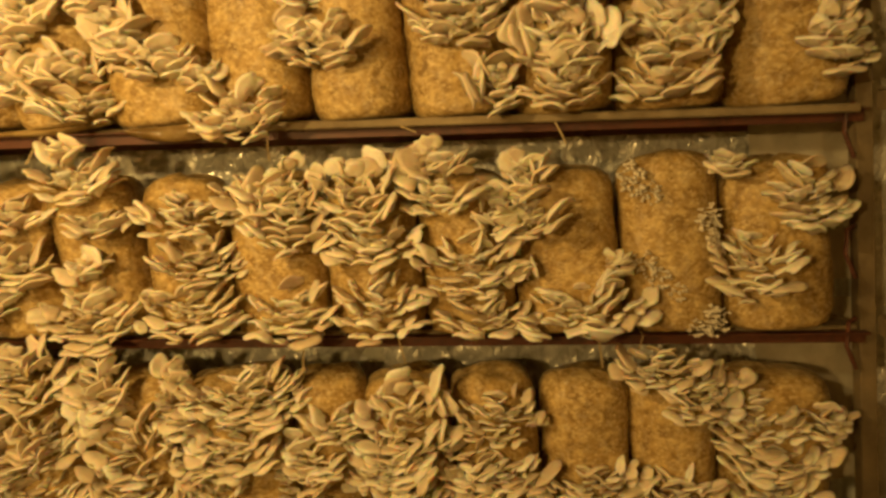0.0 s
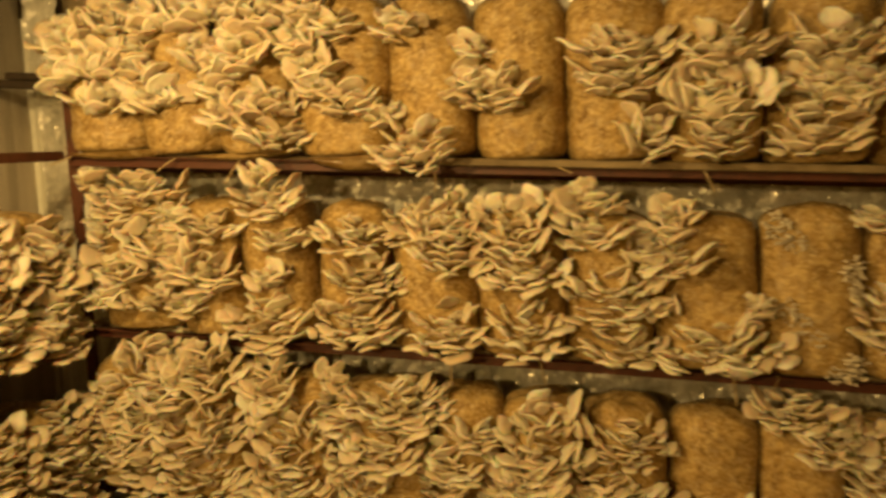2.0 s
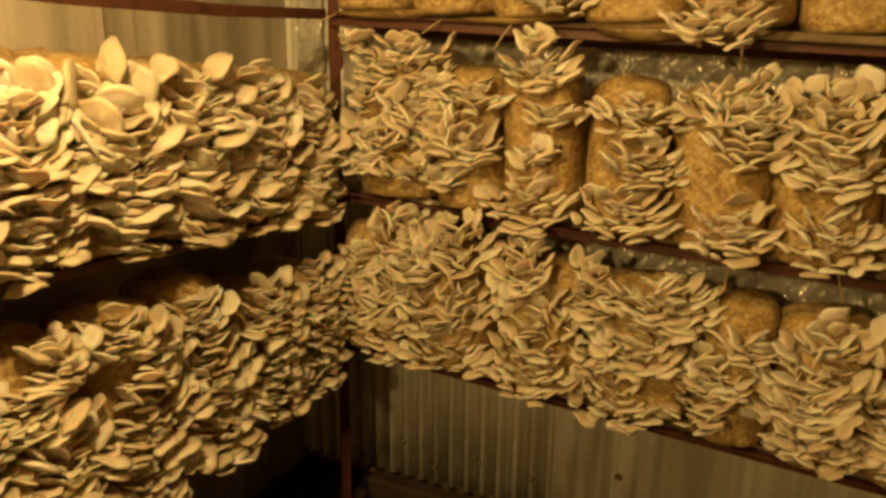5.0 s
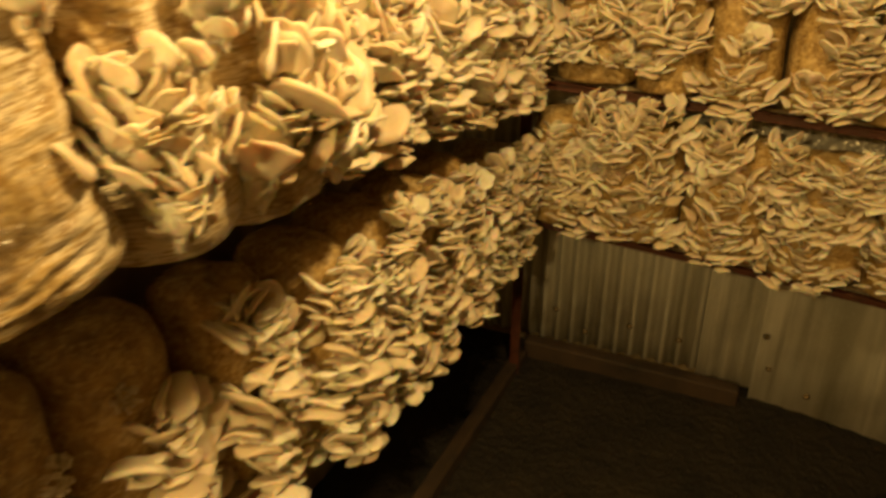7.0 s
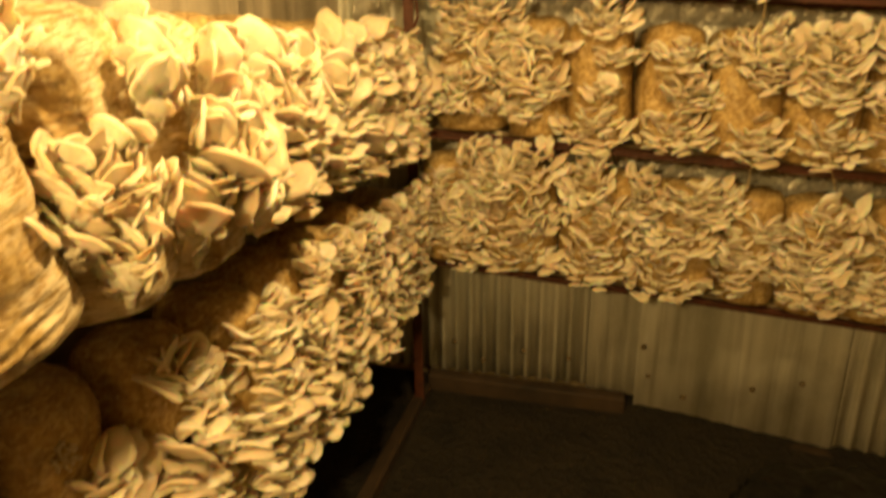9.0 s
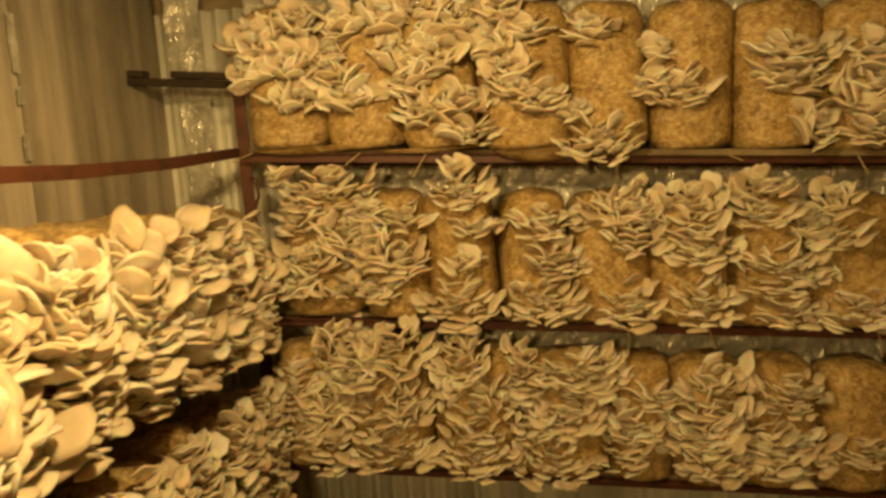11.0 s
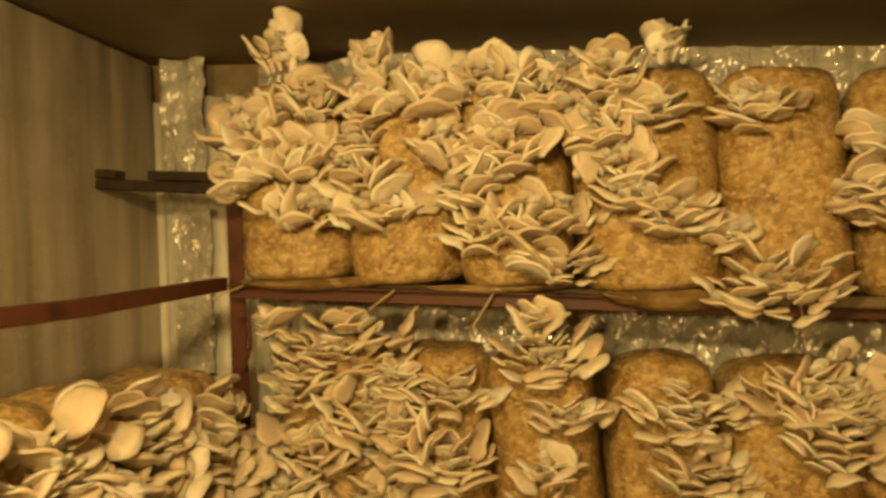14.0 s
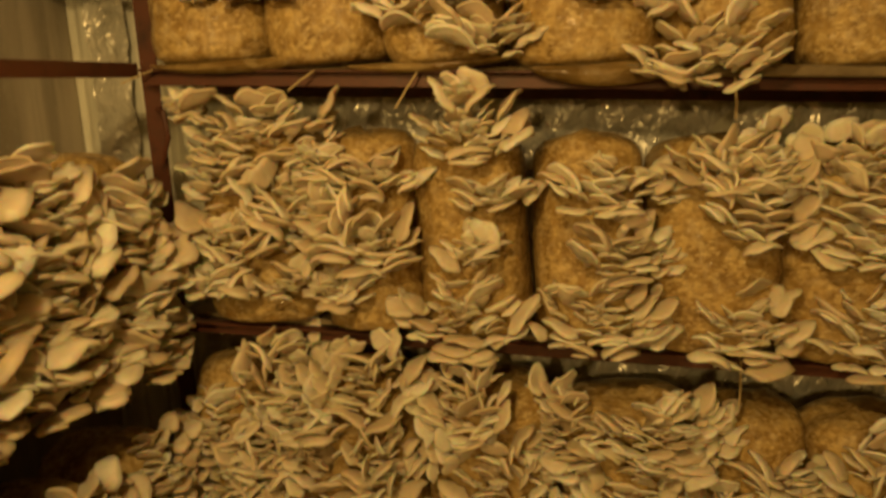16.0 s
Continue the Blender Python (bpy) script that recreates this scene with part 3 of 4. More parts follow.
def frame_of(d, up):
    """A turn whose y axis is d and whose z axis leans to up."""
    d = d.normalized()
    x = d.cross(up)
    x = x.normalized() if x.length > 1e-3 else Vector((1, 0, 0))
    z = x.cross(d)
    return Matrix((x, d, z)).transposed().to_4x4()


def bunch(bag, foot, n, side, width, height, cap, style, r):
    """Mushrooms that share one foot: width and height of the whole bunch, size of its caps.

    s: caps stacked flat over one another; w: the same, wider apart; f: upright fans; t: long-stemmed trumpets."""
    knot = put("mushroom_foot", r.choice(KNOTS), bag, Matrix.Translation(foot) @ Matrix.Scale(0.11 * min(width, height * 1.6), 4))
    inv = knot.matrix_basis.inverted()
    kinds, lift, room, face = {"s": (CAPS, 0.30, 420, 0.80), "w": (CAPS, 0.30, 360, 0.80), "f": (FANS, 0.45, 430, 0.90), "t": (FUNNELS, 0.70, 420, 0.60)}[style]
    cap = cap * 0.9 if style == "t" else cap
    width, height = width * 1.12, height * 1.10
    count = max(5, min(48, int(width * height * room / (cap * cap)) + 3))
    reach = 0.048 * cap
    for k in range(count):
        t = (k + 0.5) / count
        ang = k * 2.39996 + r.uniform(-0.35, 0.35)
        d = math.sqrt(t)
        du, dv = d * math.cos(ang), d * math.sin(ang)
        up = 0.5 + 0.5 * dv
        if style == "f" and r.random() < 0.45:
            way = n * (0.95 - 0.55 * up + r.uniform(-0.08, 0.12)) + side * (du * 0.85 + r.uniform(-0.18, 0.18)) + UP * (0.10 + 0.85 * up + r.uniform(-0.12, 0.12))
            face = 1.6
        elif style == "t":
            way = n * (0.75 - 0.35 * d) + side * (du * 0.6 + r.uniform(-0.2, 0.2)) + UP * (0.75 + 0.3 * dv)
        else:
            face = 0.80
            way = n * (1.0 - 0.35 * up + r.uniform(-0.10, 0.15)) + side * (du * 1.1 + r.uniform(-0.2, 0.2)) + UP * (0.55 * up + 0.16 * abs(du) - 0.06 + r.uniform(-0.10, 0.10))
        base = foot + side * du * max(0.006, width / 2 - reach * 0.95) + UP * (dv * max(0.005, height / 2 - reach * 0.55) - lift * reach) + n * 0.022 * (1 - up)
        s = cap * (0.58 + 0.68 * r.random() ** 1.3) * (0.76 + 0.30 * d)
        tip = UP * (0.8 if style == "f" else 1.0) + n * (face * (0.35 + 0.65 * up) + r.uniform(-0.15, 0.25)) + side * (0.15 * du + r.uniform(-0.24, 0.24))
        m = Matrix.Translation(base) @ frame_of(way, tip) @ Matrix.Diagonal((s * r.uniform(0.92, 1.15), s * r.uniform(0.88, 1.12), s * r.uniform(1.15, 1.65), 1))
        put("mushroom", r.choice(kinds if r.random() < 0.85 else FUNNELS if r.random() < 0.4 else FANS), knot, inv @ m)
    for k in range(8):
        way = n + side * r.uniform(-0.5, 0.5) + UP * r.uniform(-0.1, 0.6)
        base = foot + side * r.uniform(-0.12, 0.12) * width + UP * r.uniform(-0.14, 0.10) * height + n * r.uniform(0.03, 0.046)
        put("mushroom", r.choice(FUNNELS), knot, inv @ Matrix.Translation(base) @ frame_of(way, UP + n * 0.4) @ Matrix.Scale(r.uniform(0.16, 0.34), 4))
    return knot


def cluster(bag, w, depth, h, u, v, size=1.0, count=22, cap=1.0, style="s"):
    """A bunch at u from -1 to 1 across the bag's front and v from 0 to 1 up it; the front faces -y."""
    r = random.Random(next(seeds))
    a = (u + r.uniform(-0.10, 0.10)) * 0.95
    n = Vector((math.sin(a), -math.cos(a), 0))
    foot = Vector((0.46 * w * max(-1, min(1, math.sin(a) * 1.15)), -0.46 * depth * math.cos(a) ** 0.5, v * h))
    return bunch(bag, foot, n, Vector((math.cos(a), math.sin(a), 0)), 0.175 * size * (count / 22) ** 0.4, 0.14 * size * (count / 22) ** 0.4, cap * 0.64, style, r)


def spot(bag, w, depth, x, z, width, height, cap, style):
    """A bunch at x along the rack from the bag's middle and z above its foot."""
    r = random.Random(next(seeds))
    a = math.asin(max(-0.9, min(0.9, x / (0.56 * w)))) * 0.9
    n = Vector((math.sin(a), -math.cos(a), 0))
    return bunch(bag, Vector((x, -0.46 * depth * math.cos(a) ** 0.5, z)), n, Vector((math.cos(a), math.sin(a), 0)), width, height, cap, style, r)


def buds(bag, w, depth, x, z, size):
    r = random.Random(next(seeds))
    a = math.asin(max(-0.9, min(0.9, x / (0.56 * w))))
    put("bud_patch", r.choice(PINS), bag, Matrix.Translation((x, -0.5 * depth * math.cos(a) ** 0.5, z)) @ pose(0, 0, 0, 0, 0, math.degrees(a)) @ Matrix.Scale(0.031 * size, 4))["kind"] = "stuff"


def grow_bag(x, y, z, w, h, turn, label, bunches=(), pins=(), group="", depth=0.20, bodies=BODIES, lean=0.0):
    """A bag of straw that stands at (x, y, z), its front turned to -y and then by turn degrees."""
    r = random.Random(next(seeds))
    bag = new("mushroom_bag")
    bag.matrix_basis = pose(x, y, z, r.uniform(-1.5, 1.5), lean + r.uniform(-1.5, 1.5), turn + r.uniform(-4, 4))
    tagged(bag, label, "mushroom bag", group)
    put("bag_body", r.choice(bodies), bag, pose(0, 0, 0, 0, 0, r.choice((0, 180)) + r.uniform(-6, 6)) @ Matrix.Diagonal((w, depth, h, 1)))
    for b in bunches:
        if "u" in b:
            cluster(bag, w, depth, h, **b)
        else:
            spot(bag, w, depth, b["x"] - x, b["z"] - z, b["width"], b["height"], {1: 0.55, 2: 0.59, 3: 0.68}[1 if z < 0.7 else 2 if z < 1.15 else 3], b["style"])
    for px, pz, size in pins:
        buds(bag, w, depth, px - x if turn == 0 else px, pz - z if turn == 0 else pz, size)
    return bag


def B(u, v, size=1.0, count=22, cap=1.0, **more):
    return dict(u=u, v=v, size=size, count=count, cap=cap, **more)


def C(x, z, width, height, style="s"):
    return dict(x=x, z=z, width=width, height=height, style=style)


BARE = "clear plastic bag of brown straw, almost bare"
SOME = "clear plastic bag of brown straw with oyster mushroom bunches"
FULL = "clear plastic bag of straw overgrown with pale oyster mushrooms"


def back_bag(tier, x0, x1, h, label, bunches=(), pins=()):
    x = (x0 + x1) / 2
    return grow_bag(x, FRONT_Y + 0.025, shelf_back(tier, x), (x1 - x0) * 1.03, h, 0, label, bunches, pins, f"bags on the back rack, shelf {('one', 'two', 'three')[tier - 1]}", 0.19)


def left_bag(tier, y1, y0, h, label, bunches=(), pins=()):
    y = (y0 + y1) / 2
    if tier == 2 and y < 0.3:
        # the near bags have slumped wide over the shelf edge
        return grow_bag(FRONT_X + 0.022, y + 0.015, shelf_left(tier, y) + 0.006, (y1 - y0) * 1.06, h, 90, label, bunches, pins, "bags on the side rack, shelf two", 0.235, RIDGED, -13.0)
    return grow_bag(FRONT_X - 0.045 - (0.11 if tier == 1 and y < 0.1 else 0.06 if tier == 1 and y < 0.3 else 0.0), y, shelf_left(tier, y), (y1 - y0) * 0.96, h, 90, label, bunches, pins, f"bags on the side rack, shelf {('one', 'two')[tier - 1]}", 0.19)


# back rack, middle shelf
back_bag(2, -1.332, -1.118, 0.335, FULL, [C(-1.27, 1.24, 0.14, 0.12), C(-1.16, 1.20, 0.16, 0.12, "f"), C(-1.28, 1.07, 0.12, 0.08), C(-1.19, 1.30, 0.25, 0.13), C(-1.30, 1.34, 0.08, 0.06), C(-1.25, 1.14, 0.16, 0.10, "f"), C(-1.17, 1.06, 0.18, 0.06)])
back_bag(2, -1.112, -0.948, 0.335, SOME, [C(-1.00, 1.12, 0.14, 0.10), C(-1.07, 1.26, 0.10, 0.08), C(-1.08, 1.17, 0.21, 0.14, "f"), C(-1.06, 1.05, 0.15, 0.07), C(-1.00, 1.23, 0.16, 0.08)])
back_bag(2, -0.942, -0.766, 0.335, FULL, [C(-0.85, 1.35, 0.09, 0.04, "f"), C(-0.84, 1.29, 0.17, 0.10), C(-0.82, 1.20, 0.13, 0.06), C(-0.85, 1.12, 0.11, 0.06, "f"), C(-0.87, 1.01, 0.21, 0.14)])
back_bag(2, -0.760, -0.588, 0.335, FULL, [C(-0.64, 1.20, 0.22, 0.10), C(-0.62, 1.10, 0.20, 0.10), C(-0.66, 1.00, 0.21, 0.13)])
back_bag(2, -0.582, -0.383, 0.335, FULL, [C(-0.44, 1.20, 0.19, 0.20, "f"), C(-0.45, 0.98, 0.17, 0.13), C(-0.47, 1.23, 0.19, 0.10, "f")])
back_bag(2, -0.377, -0.183, 0.335, FULL, [C(-0.29, 1.21, 0.17, 0.14, "f"), C(-0.27, 1.11, 0.19, 0.09), C(-0.27, 0.98, 0.18, 0.14)])
back_bag(2, -0.177, 0.007, 0.335, FULL, [C(-0.13, 1.26, 0.16, 0.08, "f"), C(-0.13, 1.19, 0.16, 0.08), C(-0.08, 1.05, 0.23, 0.14), C(-0.03, 1.15, 0.11, 0.10, "f"), C(-0.06, 0.94, 0.19, 0.09)])
back_bag(2, 0.013, 0.227, 0.335, FULL, [C(0.06, 1.22, 0.13, 0.09, "f"), C(0.06, 1.13, 0.14, 0.08), C(0.14, 0.94, 0.27, 0.12), C(0.04, 1.03, 0.09, 0.05, "f"), C(0.20, 1.03, 0.06, 0.06)])
back_bag(2, 0.233, 0.427, 0.36, BARE, [], [(0.262, 1.19, 1.1), (0.29, 1.16, 0.8), (0.392, 1.10, 1.0), (0.40, 1.06, 0.7), (0.395, 0.90, 1.1), (0.36, 0.885, 0.6), (0.275, 1.02, 0.9), (0.30, 0.99, 0.7), (0.33, 0.96, 0.6)])
back_bag(2, 0.433, 0.642, 0.345, SOME, [C(0.57, 1.13, 0.16, 0.14), C(0.48, 1.00, 0.17, 0.14), C(0.45, 1.20, 0.10, 0.06)])

# back rack, lower shelf
back_bag(1, -1.387, -1.203, 0.335, FULL, [C(-1.32, 0.80, 0.14, 0.14), C(-1.31, 0.68, 0.14, 0.12), C(-1.25, 0.77, 0.14, 0.12, "f"), C(-1.25, 0.65, 0.14, 0.20), C(-1.21, 0.90, 0.20, 0.15, "f")])
back_bag(1, -1.197, -0.958, 0.335, FULL, [C(-1.15, 0.84, 0.15, 0.12), C(-1.02, 0.74, 0.15, 0.12), C(-1.05, 0.89, 0.19, 0.15, "f"), C(-1.13, 0.75, 0.30, 0.19, "f"), C(-1.07, 0.62, 0.25, 0.12)])
back_bag(1, -0.952, -0.733, 0.335, FULL, [C(-0.87, 0.86, 0.17, 0.15, "f"), C(-0.83, 0.73, 0.22, 0.18, "f"), C(-0.84, 0.60, 0.21, 0.14)])
back_bag(1, -0.727, -0.498, 0.335, FULL, [C(-0.60, 0.70, 0.18, 0.12), C(-0.56, 0.81, 0.26, 0.13), C(-0.70, 0.81, 0.17, 0.15), C(-0.55, 0.81, 0.22, 0.13), C(-0.69, 0.69, 0.17, 0.13), C(-0.64, 0.58, 0.20, 0.16)])
back_bag(1, -0.492, -0.333, 0.335, FULL, [C(-0.38, 0.74, 0.15, 0.08), C(-0.44, 0.66, 0.15, 0.10), C(-0.47, 0.62, 0.19, 0.18)])
back_bag(1, -0.327, -0.149, 0.335, FULL, [C(-0.23, 0.75, 0.19, 0.18, "f"), C(-0.28, 0.64, 0.18, 0.11), C(-0.29, 0.64, 0.21, 0.21), C(-0.24, 0.56, 0.20, 0.10)])
back_bag(1, -0.143, 0.034, 0.335, FULL, [C(-0.04, 0.73, 0.19, 0.12, "w"), C(-0.06, 0.61, 0.22, 0.10, "w"), C(-0.12, 0.61, 0.17, 0.21), C(-0.05, 0.56, 0.20, 0.10)])
back_bag(1, 0.040, 0.220, 0.335, SOME, [C(0.14, 0.58, 0.23, 0.08)])
back_bag(1, 0.226, 0.402, 0.335, SOME, [C(0.28, 0.81, 0.17, 0.10), C(0.35, 0.75, 0.16, 0.12), C(0.30, 0.55, 0.17, 0.09)])
back_bag(1, 0.408, 0.637, 0.335, FULL, [C(0.47, 0.68, 0.20, 0.14), C(0.60, 0.67, 0.10, 0.09), C(0.51, 0.60, 0.21, 0.08), C(0.50, 0.54, 0.18, 0.09)])

# back rack, upper shelf
back_bag(3, -1.387, -1.188, 0.36, FULL, [C(-1.26, 1.63, 0.16, 0.10, "f"), C(-1.28, 1.81, 0.11, 0.07, "t"), C(-1.33, 1.69, 0.15, 0.11, "f"), C(-1.24, 1.73, 0.15, 0.09, "f"), C(-1.35, 1.61, 0.11, 0.09, "f"), C(-1.19, 1.63, 0.13, 0.05), C(-1.25, 1.54, 0.19, 0.08, "f")])
back_bag(3, -1.182, -0.988, 0.36, SOME, [C(-1.13, 1.60, 0.14, 0.08, "f"), C(-1.02, 1.73, 0.12, 0.10, "f"), C(-1.09, 1.78, 0.08, 0.05, "t"), C(-1.10, 1.72, 0.11, 0.11, "f"), C(-1.12, 1.65, 0.10, 0.07, "f"), C(-1.10, 1.54, 0.17, 0.07, "f"), C(-1.00, 1.64, 0.13, 0.12, "f")])
back_bag(3, -0.982, -0.793, 0.36, FULL, [C(-0.95, 1.57, 0.16, 0.10, "f"), C(-0.83, 1.71, 0.12, 0.10, "f"), C(-0.92, 1.49, 0.15, 0.08), C(-0.91, 1.73, 0.18, 0.10, "f"), C(-0.89, 1.63, 0.15, 0.13, "f"), C(-0.80, 1.64, 0.09, 0.08, "f"), C(-0.84, 1.51, 0.20, 0.09, "f"), C(-0.81, 1.43, 0.24, 0.08)])
back_bag(3, -0.787, -0.563, 0.36, SOME, [C(-0.74, 1.65, 0.12, 0.10, "f"), C(-0.65, 1.50, 0.14, 0.09), C(-0.72, 1.73, 0.12, 0.10, "f"), C(-0.65, 1.76, 0.08, 0.05, "t"), C(-0.67, 1.66, 0.12, 0.08), C(-0.72, 1.58, 0.14, 0.08, "f"), C(-0.70, 1.53, 0.12, 0.08), C(-0.59, 1.46, 0.09, 0.06)])
back_bag(3, -0.557, -0.373, 0.36, SOME, [C(-0.50, 1.39, 0.22, 0.12), C(-0.51, 1.66, 0.13, 0.09), C(-0.38, 1.59, 0.09, 0.07)])
back_bag(3, -0.367, -0.175, 0.36, SOME, [C(-0.32, 1.50, 0.18, 0.11), C(-0.37, 1.52, 0.14, 0.09)])
back_bag(3, -0.169, 0.034, 0.36, SOME, [C(-0.06, 1.51, 0.21, 0.09), C(-0.02, 1.40, 0.12, 0.12, "f"), C(-0.05, 1.57, 0.21, 0.10)])
back_bag(3, 0.040, 0.235, 0.36, FULL, [C(0.14, 1.48, 0.20, 0.14, "f"), C(0.14, 1.38, 0.17, 0.09), C(0.15, 1.56, 0.19, 0.10)])
back_bag(3, 0.241, 0.444, 0.36, FULL, [C(0.34, 1.46, 0.21, 0.13, "f"), C(0.32, 1.37, 0.19, 0.09), C(0.35, 1.55, 0.20, 0.10), C(0.35, 1.48, 0.19, 0.10)])
back_bag(3, 0.450, 0.677, 0.36, SOME, [C(0.63, 1.42, 0.16, 0.15)])

# side rack, upper filled shelf
left_bag(2, 1.40, 1.215, 0.335, FULL, [B(0.2, 0.66, 1.2, 24, 1.1), B(-0.3, 0.42, 1.2, 26, 1.15), B(0.2, 0.18, 1.2, 24, 1.1)])
left_bag(2, 1.215, 1.03, 0.335, FULL, [B(0.0, 0.74, 1.2, 24, 1.15), B(0.0, 0.46, 1.2, 26, 1.15), B(0.0, 0.18, 1.2, 24, 1.1)])
left_bag(2, 1.03, 0.845, 0.335, FULL, [B(0.0, 0.76, 1.2, 24, 1.2), B(0.0, 0.48, 1.2, 26, 1.15), B(0.0, 0.18, 1.2, 24, 1.1)])
left_bag(2, 0.845, 0.66, 0.335, FULL, [B(0.0, 0.72, 1.2, 24, 1.1, style="f"), B(0.0, 0.48, 1.2, 26, 1.1), B(0.1, 0.18, 1.1, 22)])
left_bag(2, 0.66, 0.475, 0.335, FULL, [B(0.0, 0.70, 1.2, 24, 1.05, style="f"), B(0.1, 0.50, 1.2, 26, 1.1), B(0.0, 0.20, 1.1, 22)])
left_bag(2, 0.475, 0.29, 0.335, FULL, [B(0.0, 0.68, 1.2, 24, 1.2, style="f"), B(0.2, 0.46, 1.2, 22, 1.25), B(-0.2, 0.30, 1.1, 18, 1.3), B(0.2, 0.16, 1.1, 16, 1.3)])
left_bag(2, 0.29, 0.13, 0.335, SOME, [B(0.1, 0.62, 1.1, 16, 1.15, style="t"), B(0.5, 0.46, 1.0, 14, 1.2, style="f"), B(0.55, 0.22, 1.0, 9, 1.35, style="t"), B(-0.3, 0.40, 1.0, 12, 1.1, style="t")])
left_bag(2, 0.13, -0.03, 0.335, SOME, [B(-0.55, 0.50, 1.1, 16, 0.95, style="t"), B(0.6, 0.74, 1.0, 12, 1.1, style="t"), B(-0.6, 0.24, 0.8, 9, 0.9, style="t"), B(0.7, 0.14, 0.9, 7, 1.3, style="t")], [(0.03, 0.10, 0.6)])
left_bag(2, -0.03, -0.22, 0.335, BARE, [B(0.7, 0.80, 0.9, 10, 0.95, style="t")], [(0.07, 0.08, 0.8)])
left_bag(2, -0.22, -0.41, 0.335, BARE, [B(0.55, 0.38, 0.8, 12, 0.55, style="t")])
left_bag(2, -0.41, -0.60, 0.335, BARE, [])

# side rack, lower shelf
left_bag(1, 1.40, 1.215, 0.335, FULL, [B(0.0, 0.84, 1.1, 22, 0.8), B(0.2, 0.56, 1.2, 26, 0.85), B(-0.1, 0.26, 1.2, 24, 0.85)])
left_bag(1, 1.215, 1.03, 0.335, FULL, [B(0.0, 0.84, 1.1, 22, 0.85), B(-0.2, 0.56, 1.2, 26, 0.9), B(0.1, 0.26, 1.2, 24, 0.9)])
left_bag(1, 1.03, 0.845, 0.40, FULL, [B(-0.3, 0.82, 1.0, 16, 0.8), B(0.1, 0.52, 1.2, 24, 0.95), B(0.0, 0.20, 1.2, 26, 0.95)])
left_bag(1, 0.845, 0.66, 0.40, SOME, [B(-0.3, 0.92, 0.9, 14, 0.85), B(0.3, 0.78, 1.0, 16, 0.85), B(0.0, 0.46, 1.2, 26, 1.0), B(0.0, 0.16, 1.2, 24, 0.95)])
left_bag(1, 0.66, 0.475, 0.40, SOME, [B(0.3, 0.90, 0.9, 14, 0.85), B(-0.3, 0.74, 1.0, 16, 0.85), B(0.2, 0.46, 1.2, 24, 1.0), B(0.0, 0.16, 1.2, 24, 1.0)])
left_bag(1, 0.475, 0.33, 0.38, SOME, [B(0.3, 0.86, 0.9, 14, 0.9), B(-0.4, 0.80, 0.9, 12, 0.85), B(0.2, 0.58, 1.1, 20, 1.1), B(-0.1, 0.34, 1.2, 22, 1.1), B(0.1, 0.12, 1.1, 20, 1.1)])
left_bag(1, 0.33, 0.18, 0.36, SOME, [B(-0.2, 0.90, 0.9, 9, 0.9, style="f"), B(0.3, 0.66, 1.1, 16, 1.15), B(0.0, 0.44, 1.2, 20, 1.25), B(0.2, 0.16, 1.2, 22, 1.25)])
left_bag(1, 0.18, -0.02, 0.35, SOME, [B(0.2, 0.50, 1.2, 18, 1.35, style="w"), B(0.3, 0.16, 1.2, 18, 1.35, style="w")], [(-0.03, 0.27, 0.7), (0.05, 0.23, 0.5)])
left_bag(1, -0.02, -0.17, 0.35, SOME, [B(0.4, 0.10, 1.0, 10, 1.2, style="w")], [(0.03, 0.22, 0.9), (-0.01, 0.15, 0.9), (0.05, 0.13, 0.7)])
left_bag(1, -0.17, -0.35, 0.35, SOME, [B(0.1, 0.70, 1.0, 9, 1.25, style="w")])
left_bag(1, -0.35, -0.53, 0.35, BARE, [])


# ---- odds and ends ----
def straw(x, y, z, dx, dz):
    """A straw stalk that sticks out under a shelf edge."""
    bm = tube(bmesh.new(), [(x, y + 0.03, z + 0.01), (x, y, z), (x + dx * 0.5, y - 0.012, z - dz * 0.5), (x + dx, y - 0.016, z - dz)], 0.0017, 5)
    tagged(part("straw_stalk", bm, STALK), "dry straw stalk hanging from the shelf edge", "straw", "hanging straw")


for x, tier, dx, dz in ((-0.93, 3, -0.035, 0.055), (-0.46, 3, 0.0, 0.065), (-0.20, 3, 0.04, 0.02), (0.11, 3, 0.02, 0.05), (-1.38, 3, -0.05, 0.02), (-1.10, 3, -0.04, 0.03), (-0.44, 2, -0.005, 0.075), (-0.24, 2, 0.012, 0.05), (0.26, 2, -0.018, 0.03), (0.17, 2, 0.003, 0.06), (-0.60, 1, 0.01, 0.03)):
    straw(x, FRONT_Y - 0.035, shelf_back(tier, x) - 0.012, dx, dz)

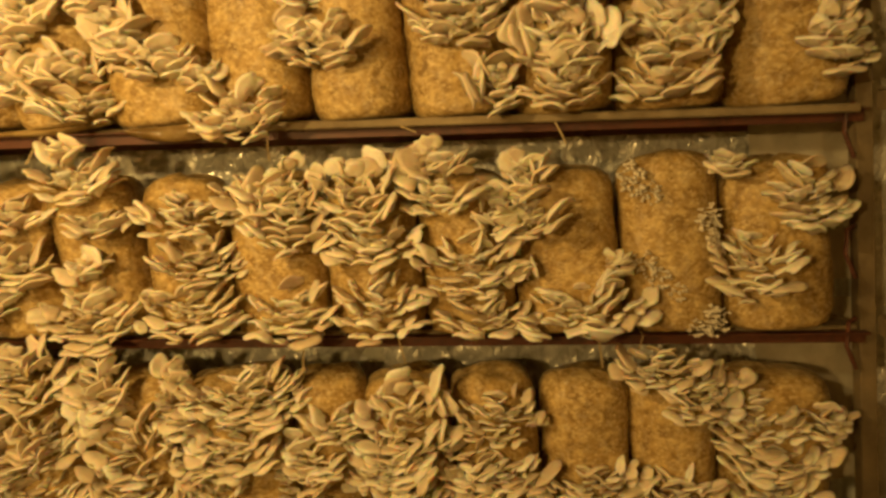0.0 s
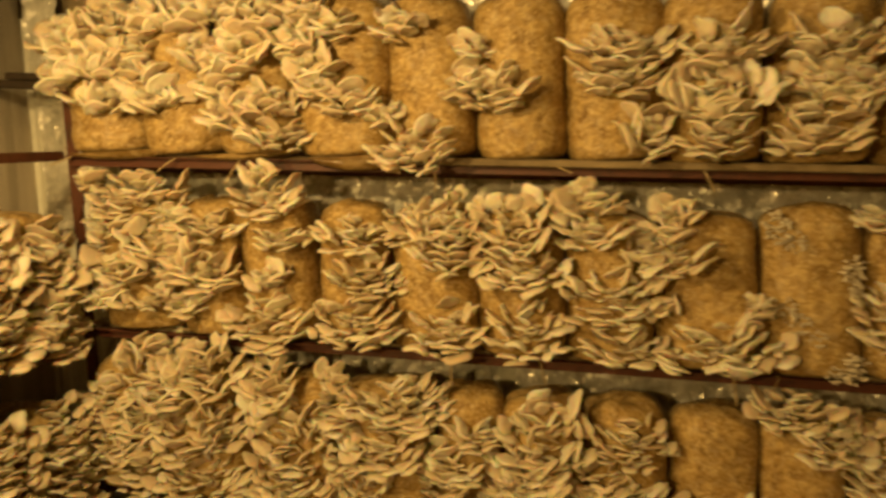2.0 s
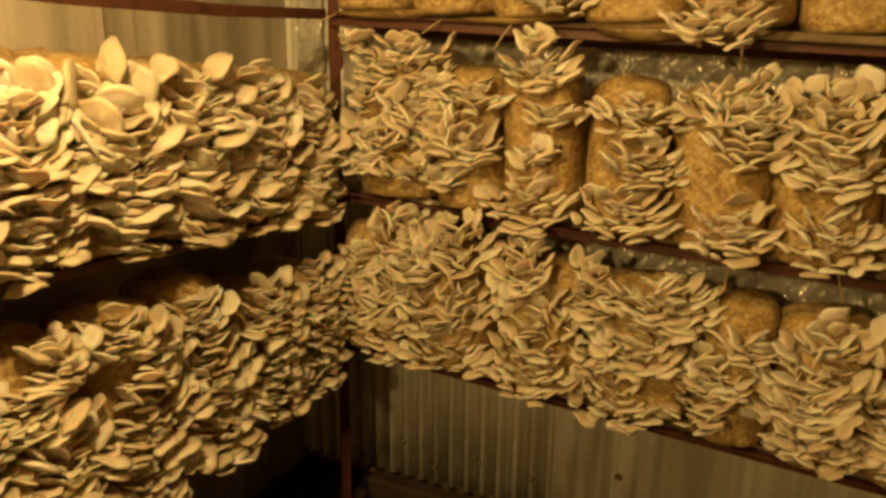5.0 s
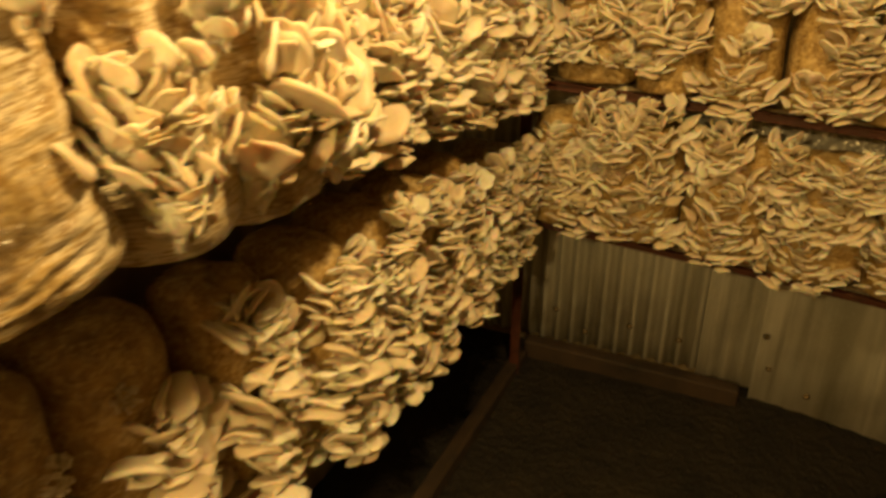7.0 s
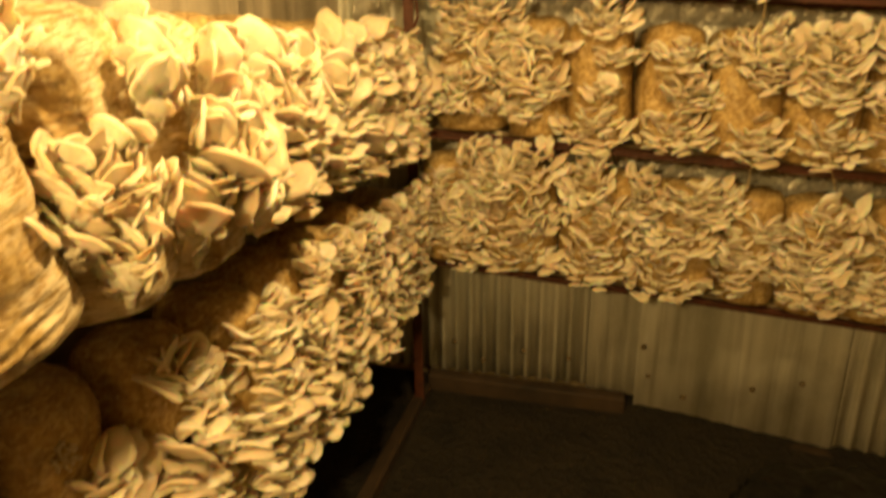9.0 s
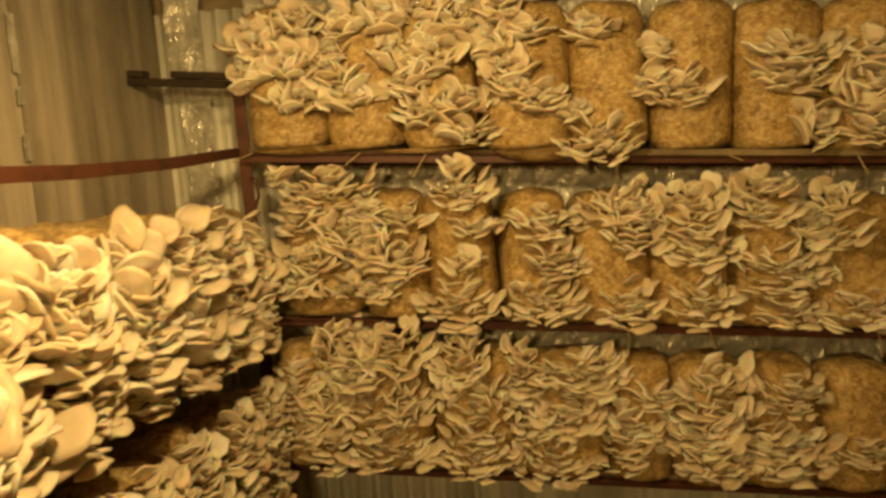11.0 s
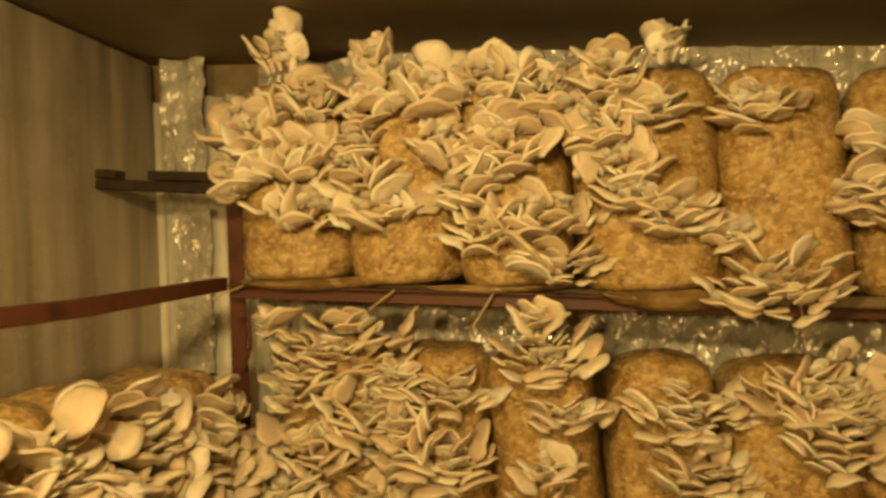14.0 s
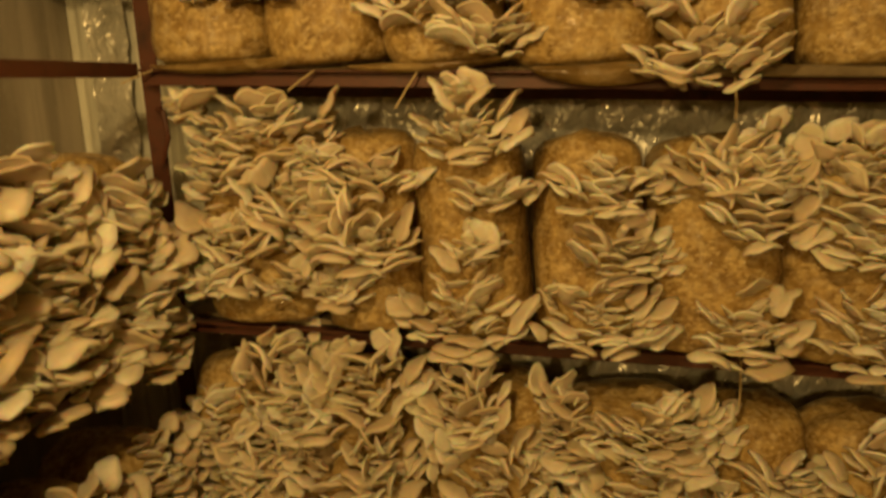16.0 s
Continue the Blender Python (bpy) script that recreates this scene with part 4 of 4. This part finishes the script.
# plastic that sags under the upper shelf
for x, w, h, k in ((-1.38, 0.30, 0.020, 61), (-1.05, 0.28, 0.016, 62), (-0.76, 0.26, 0.034, 63)):
    bm = bmesh.new()
    grid = [[bm.verts.new((x + w * i / 18, FRONT_Y - 0.035 - 0.012 * math.sin(math.pi * j / 5) + 0.006 * noise.noise(Vector((i * 0.4, j, k))), shelf_back(3, x) - 0.004 - h * (j / 5) * (math.sin(math.pi * i / 18) ** 0.6 + 0.05))) for i in range(19)] for j in range(6)]
    for j in range(5):
        for i in range(18):
            bm.faces.new((grid[j][i], grid[j + 1][i], grid[j + 1][i + 1], grid[j][i + 1]))
    bmesh.ops.solidify(bm, geom=bm.faces[:], thickness=0.003)
    tagged(part("sagging_plastic", bm, STRAW, smooth=True), "brown stained plastic sagging below the upper shelf", "plastic sheet", "sagging plastic")

# pale sacking at the end of the back rack
for x, z, w, h, k in ((0.56, 0.90, 0.30, 0.42, 71), (0.56, 0.42, 0.30, 0.44, 72), (0.56, 1.34, 0.34, 0.44, 73)):
    bm = crumpled(bmesh.new(), w, h, 24, 30, 0.014, k)
    ob = part("sacking_panel", bm, CLOTH, smooth=True)
    ob.location = (x, Y1 - 0.085, z)
    tagged(ob, "pale sacking hung on the wall at the rack's end", "sacking", "sacking panels")
bm = crumpled(bmesh.new(), 0.12, 1.5, 14, 130, 0.012, 81)
ob = part("plastic_film", bm, FILM, smooth=True)
ob.location = (0.80, Y1 - 0.12, 0.3)
tagged(ob, "crinkled clear plastic film hung on the corrugated wall", "plastic film", group="film on the wall")

# black polythene sack on the floor
bm = bmesh.new()
bmesh.ops.create_icosphere(bm, subdivisions=5, radius=1.0)
for v in bm.verts:
    p = v.co.copy()
    k = 1 + 0.22 * noise.noise(p * 1.6) + 0.16 * abs(noise.noise(p * 4.0)) + 0.09 * abs(noise.noise(p * 9.0))
    v.co = Vector((p.x * 0.36 * k, p.y * 0.28 * k, max(0.0, (p.z * 0.6 + 0.42) * 0.13 * k)))
ob = part("plastic_sack", bm, BLACK, smooth=True)
ob.location = (-0.05, 1.15, ground(-0.05) - 0.015)
tagged(ob, "black crumpled polythene sack lying on the earth floor", "sack")
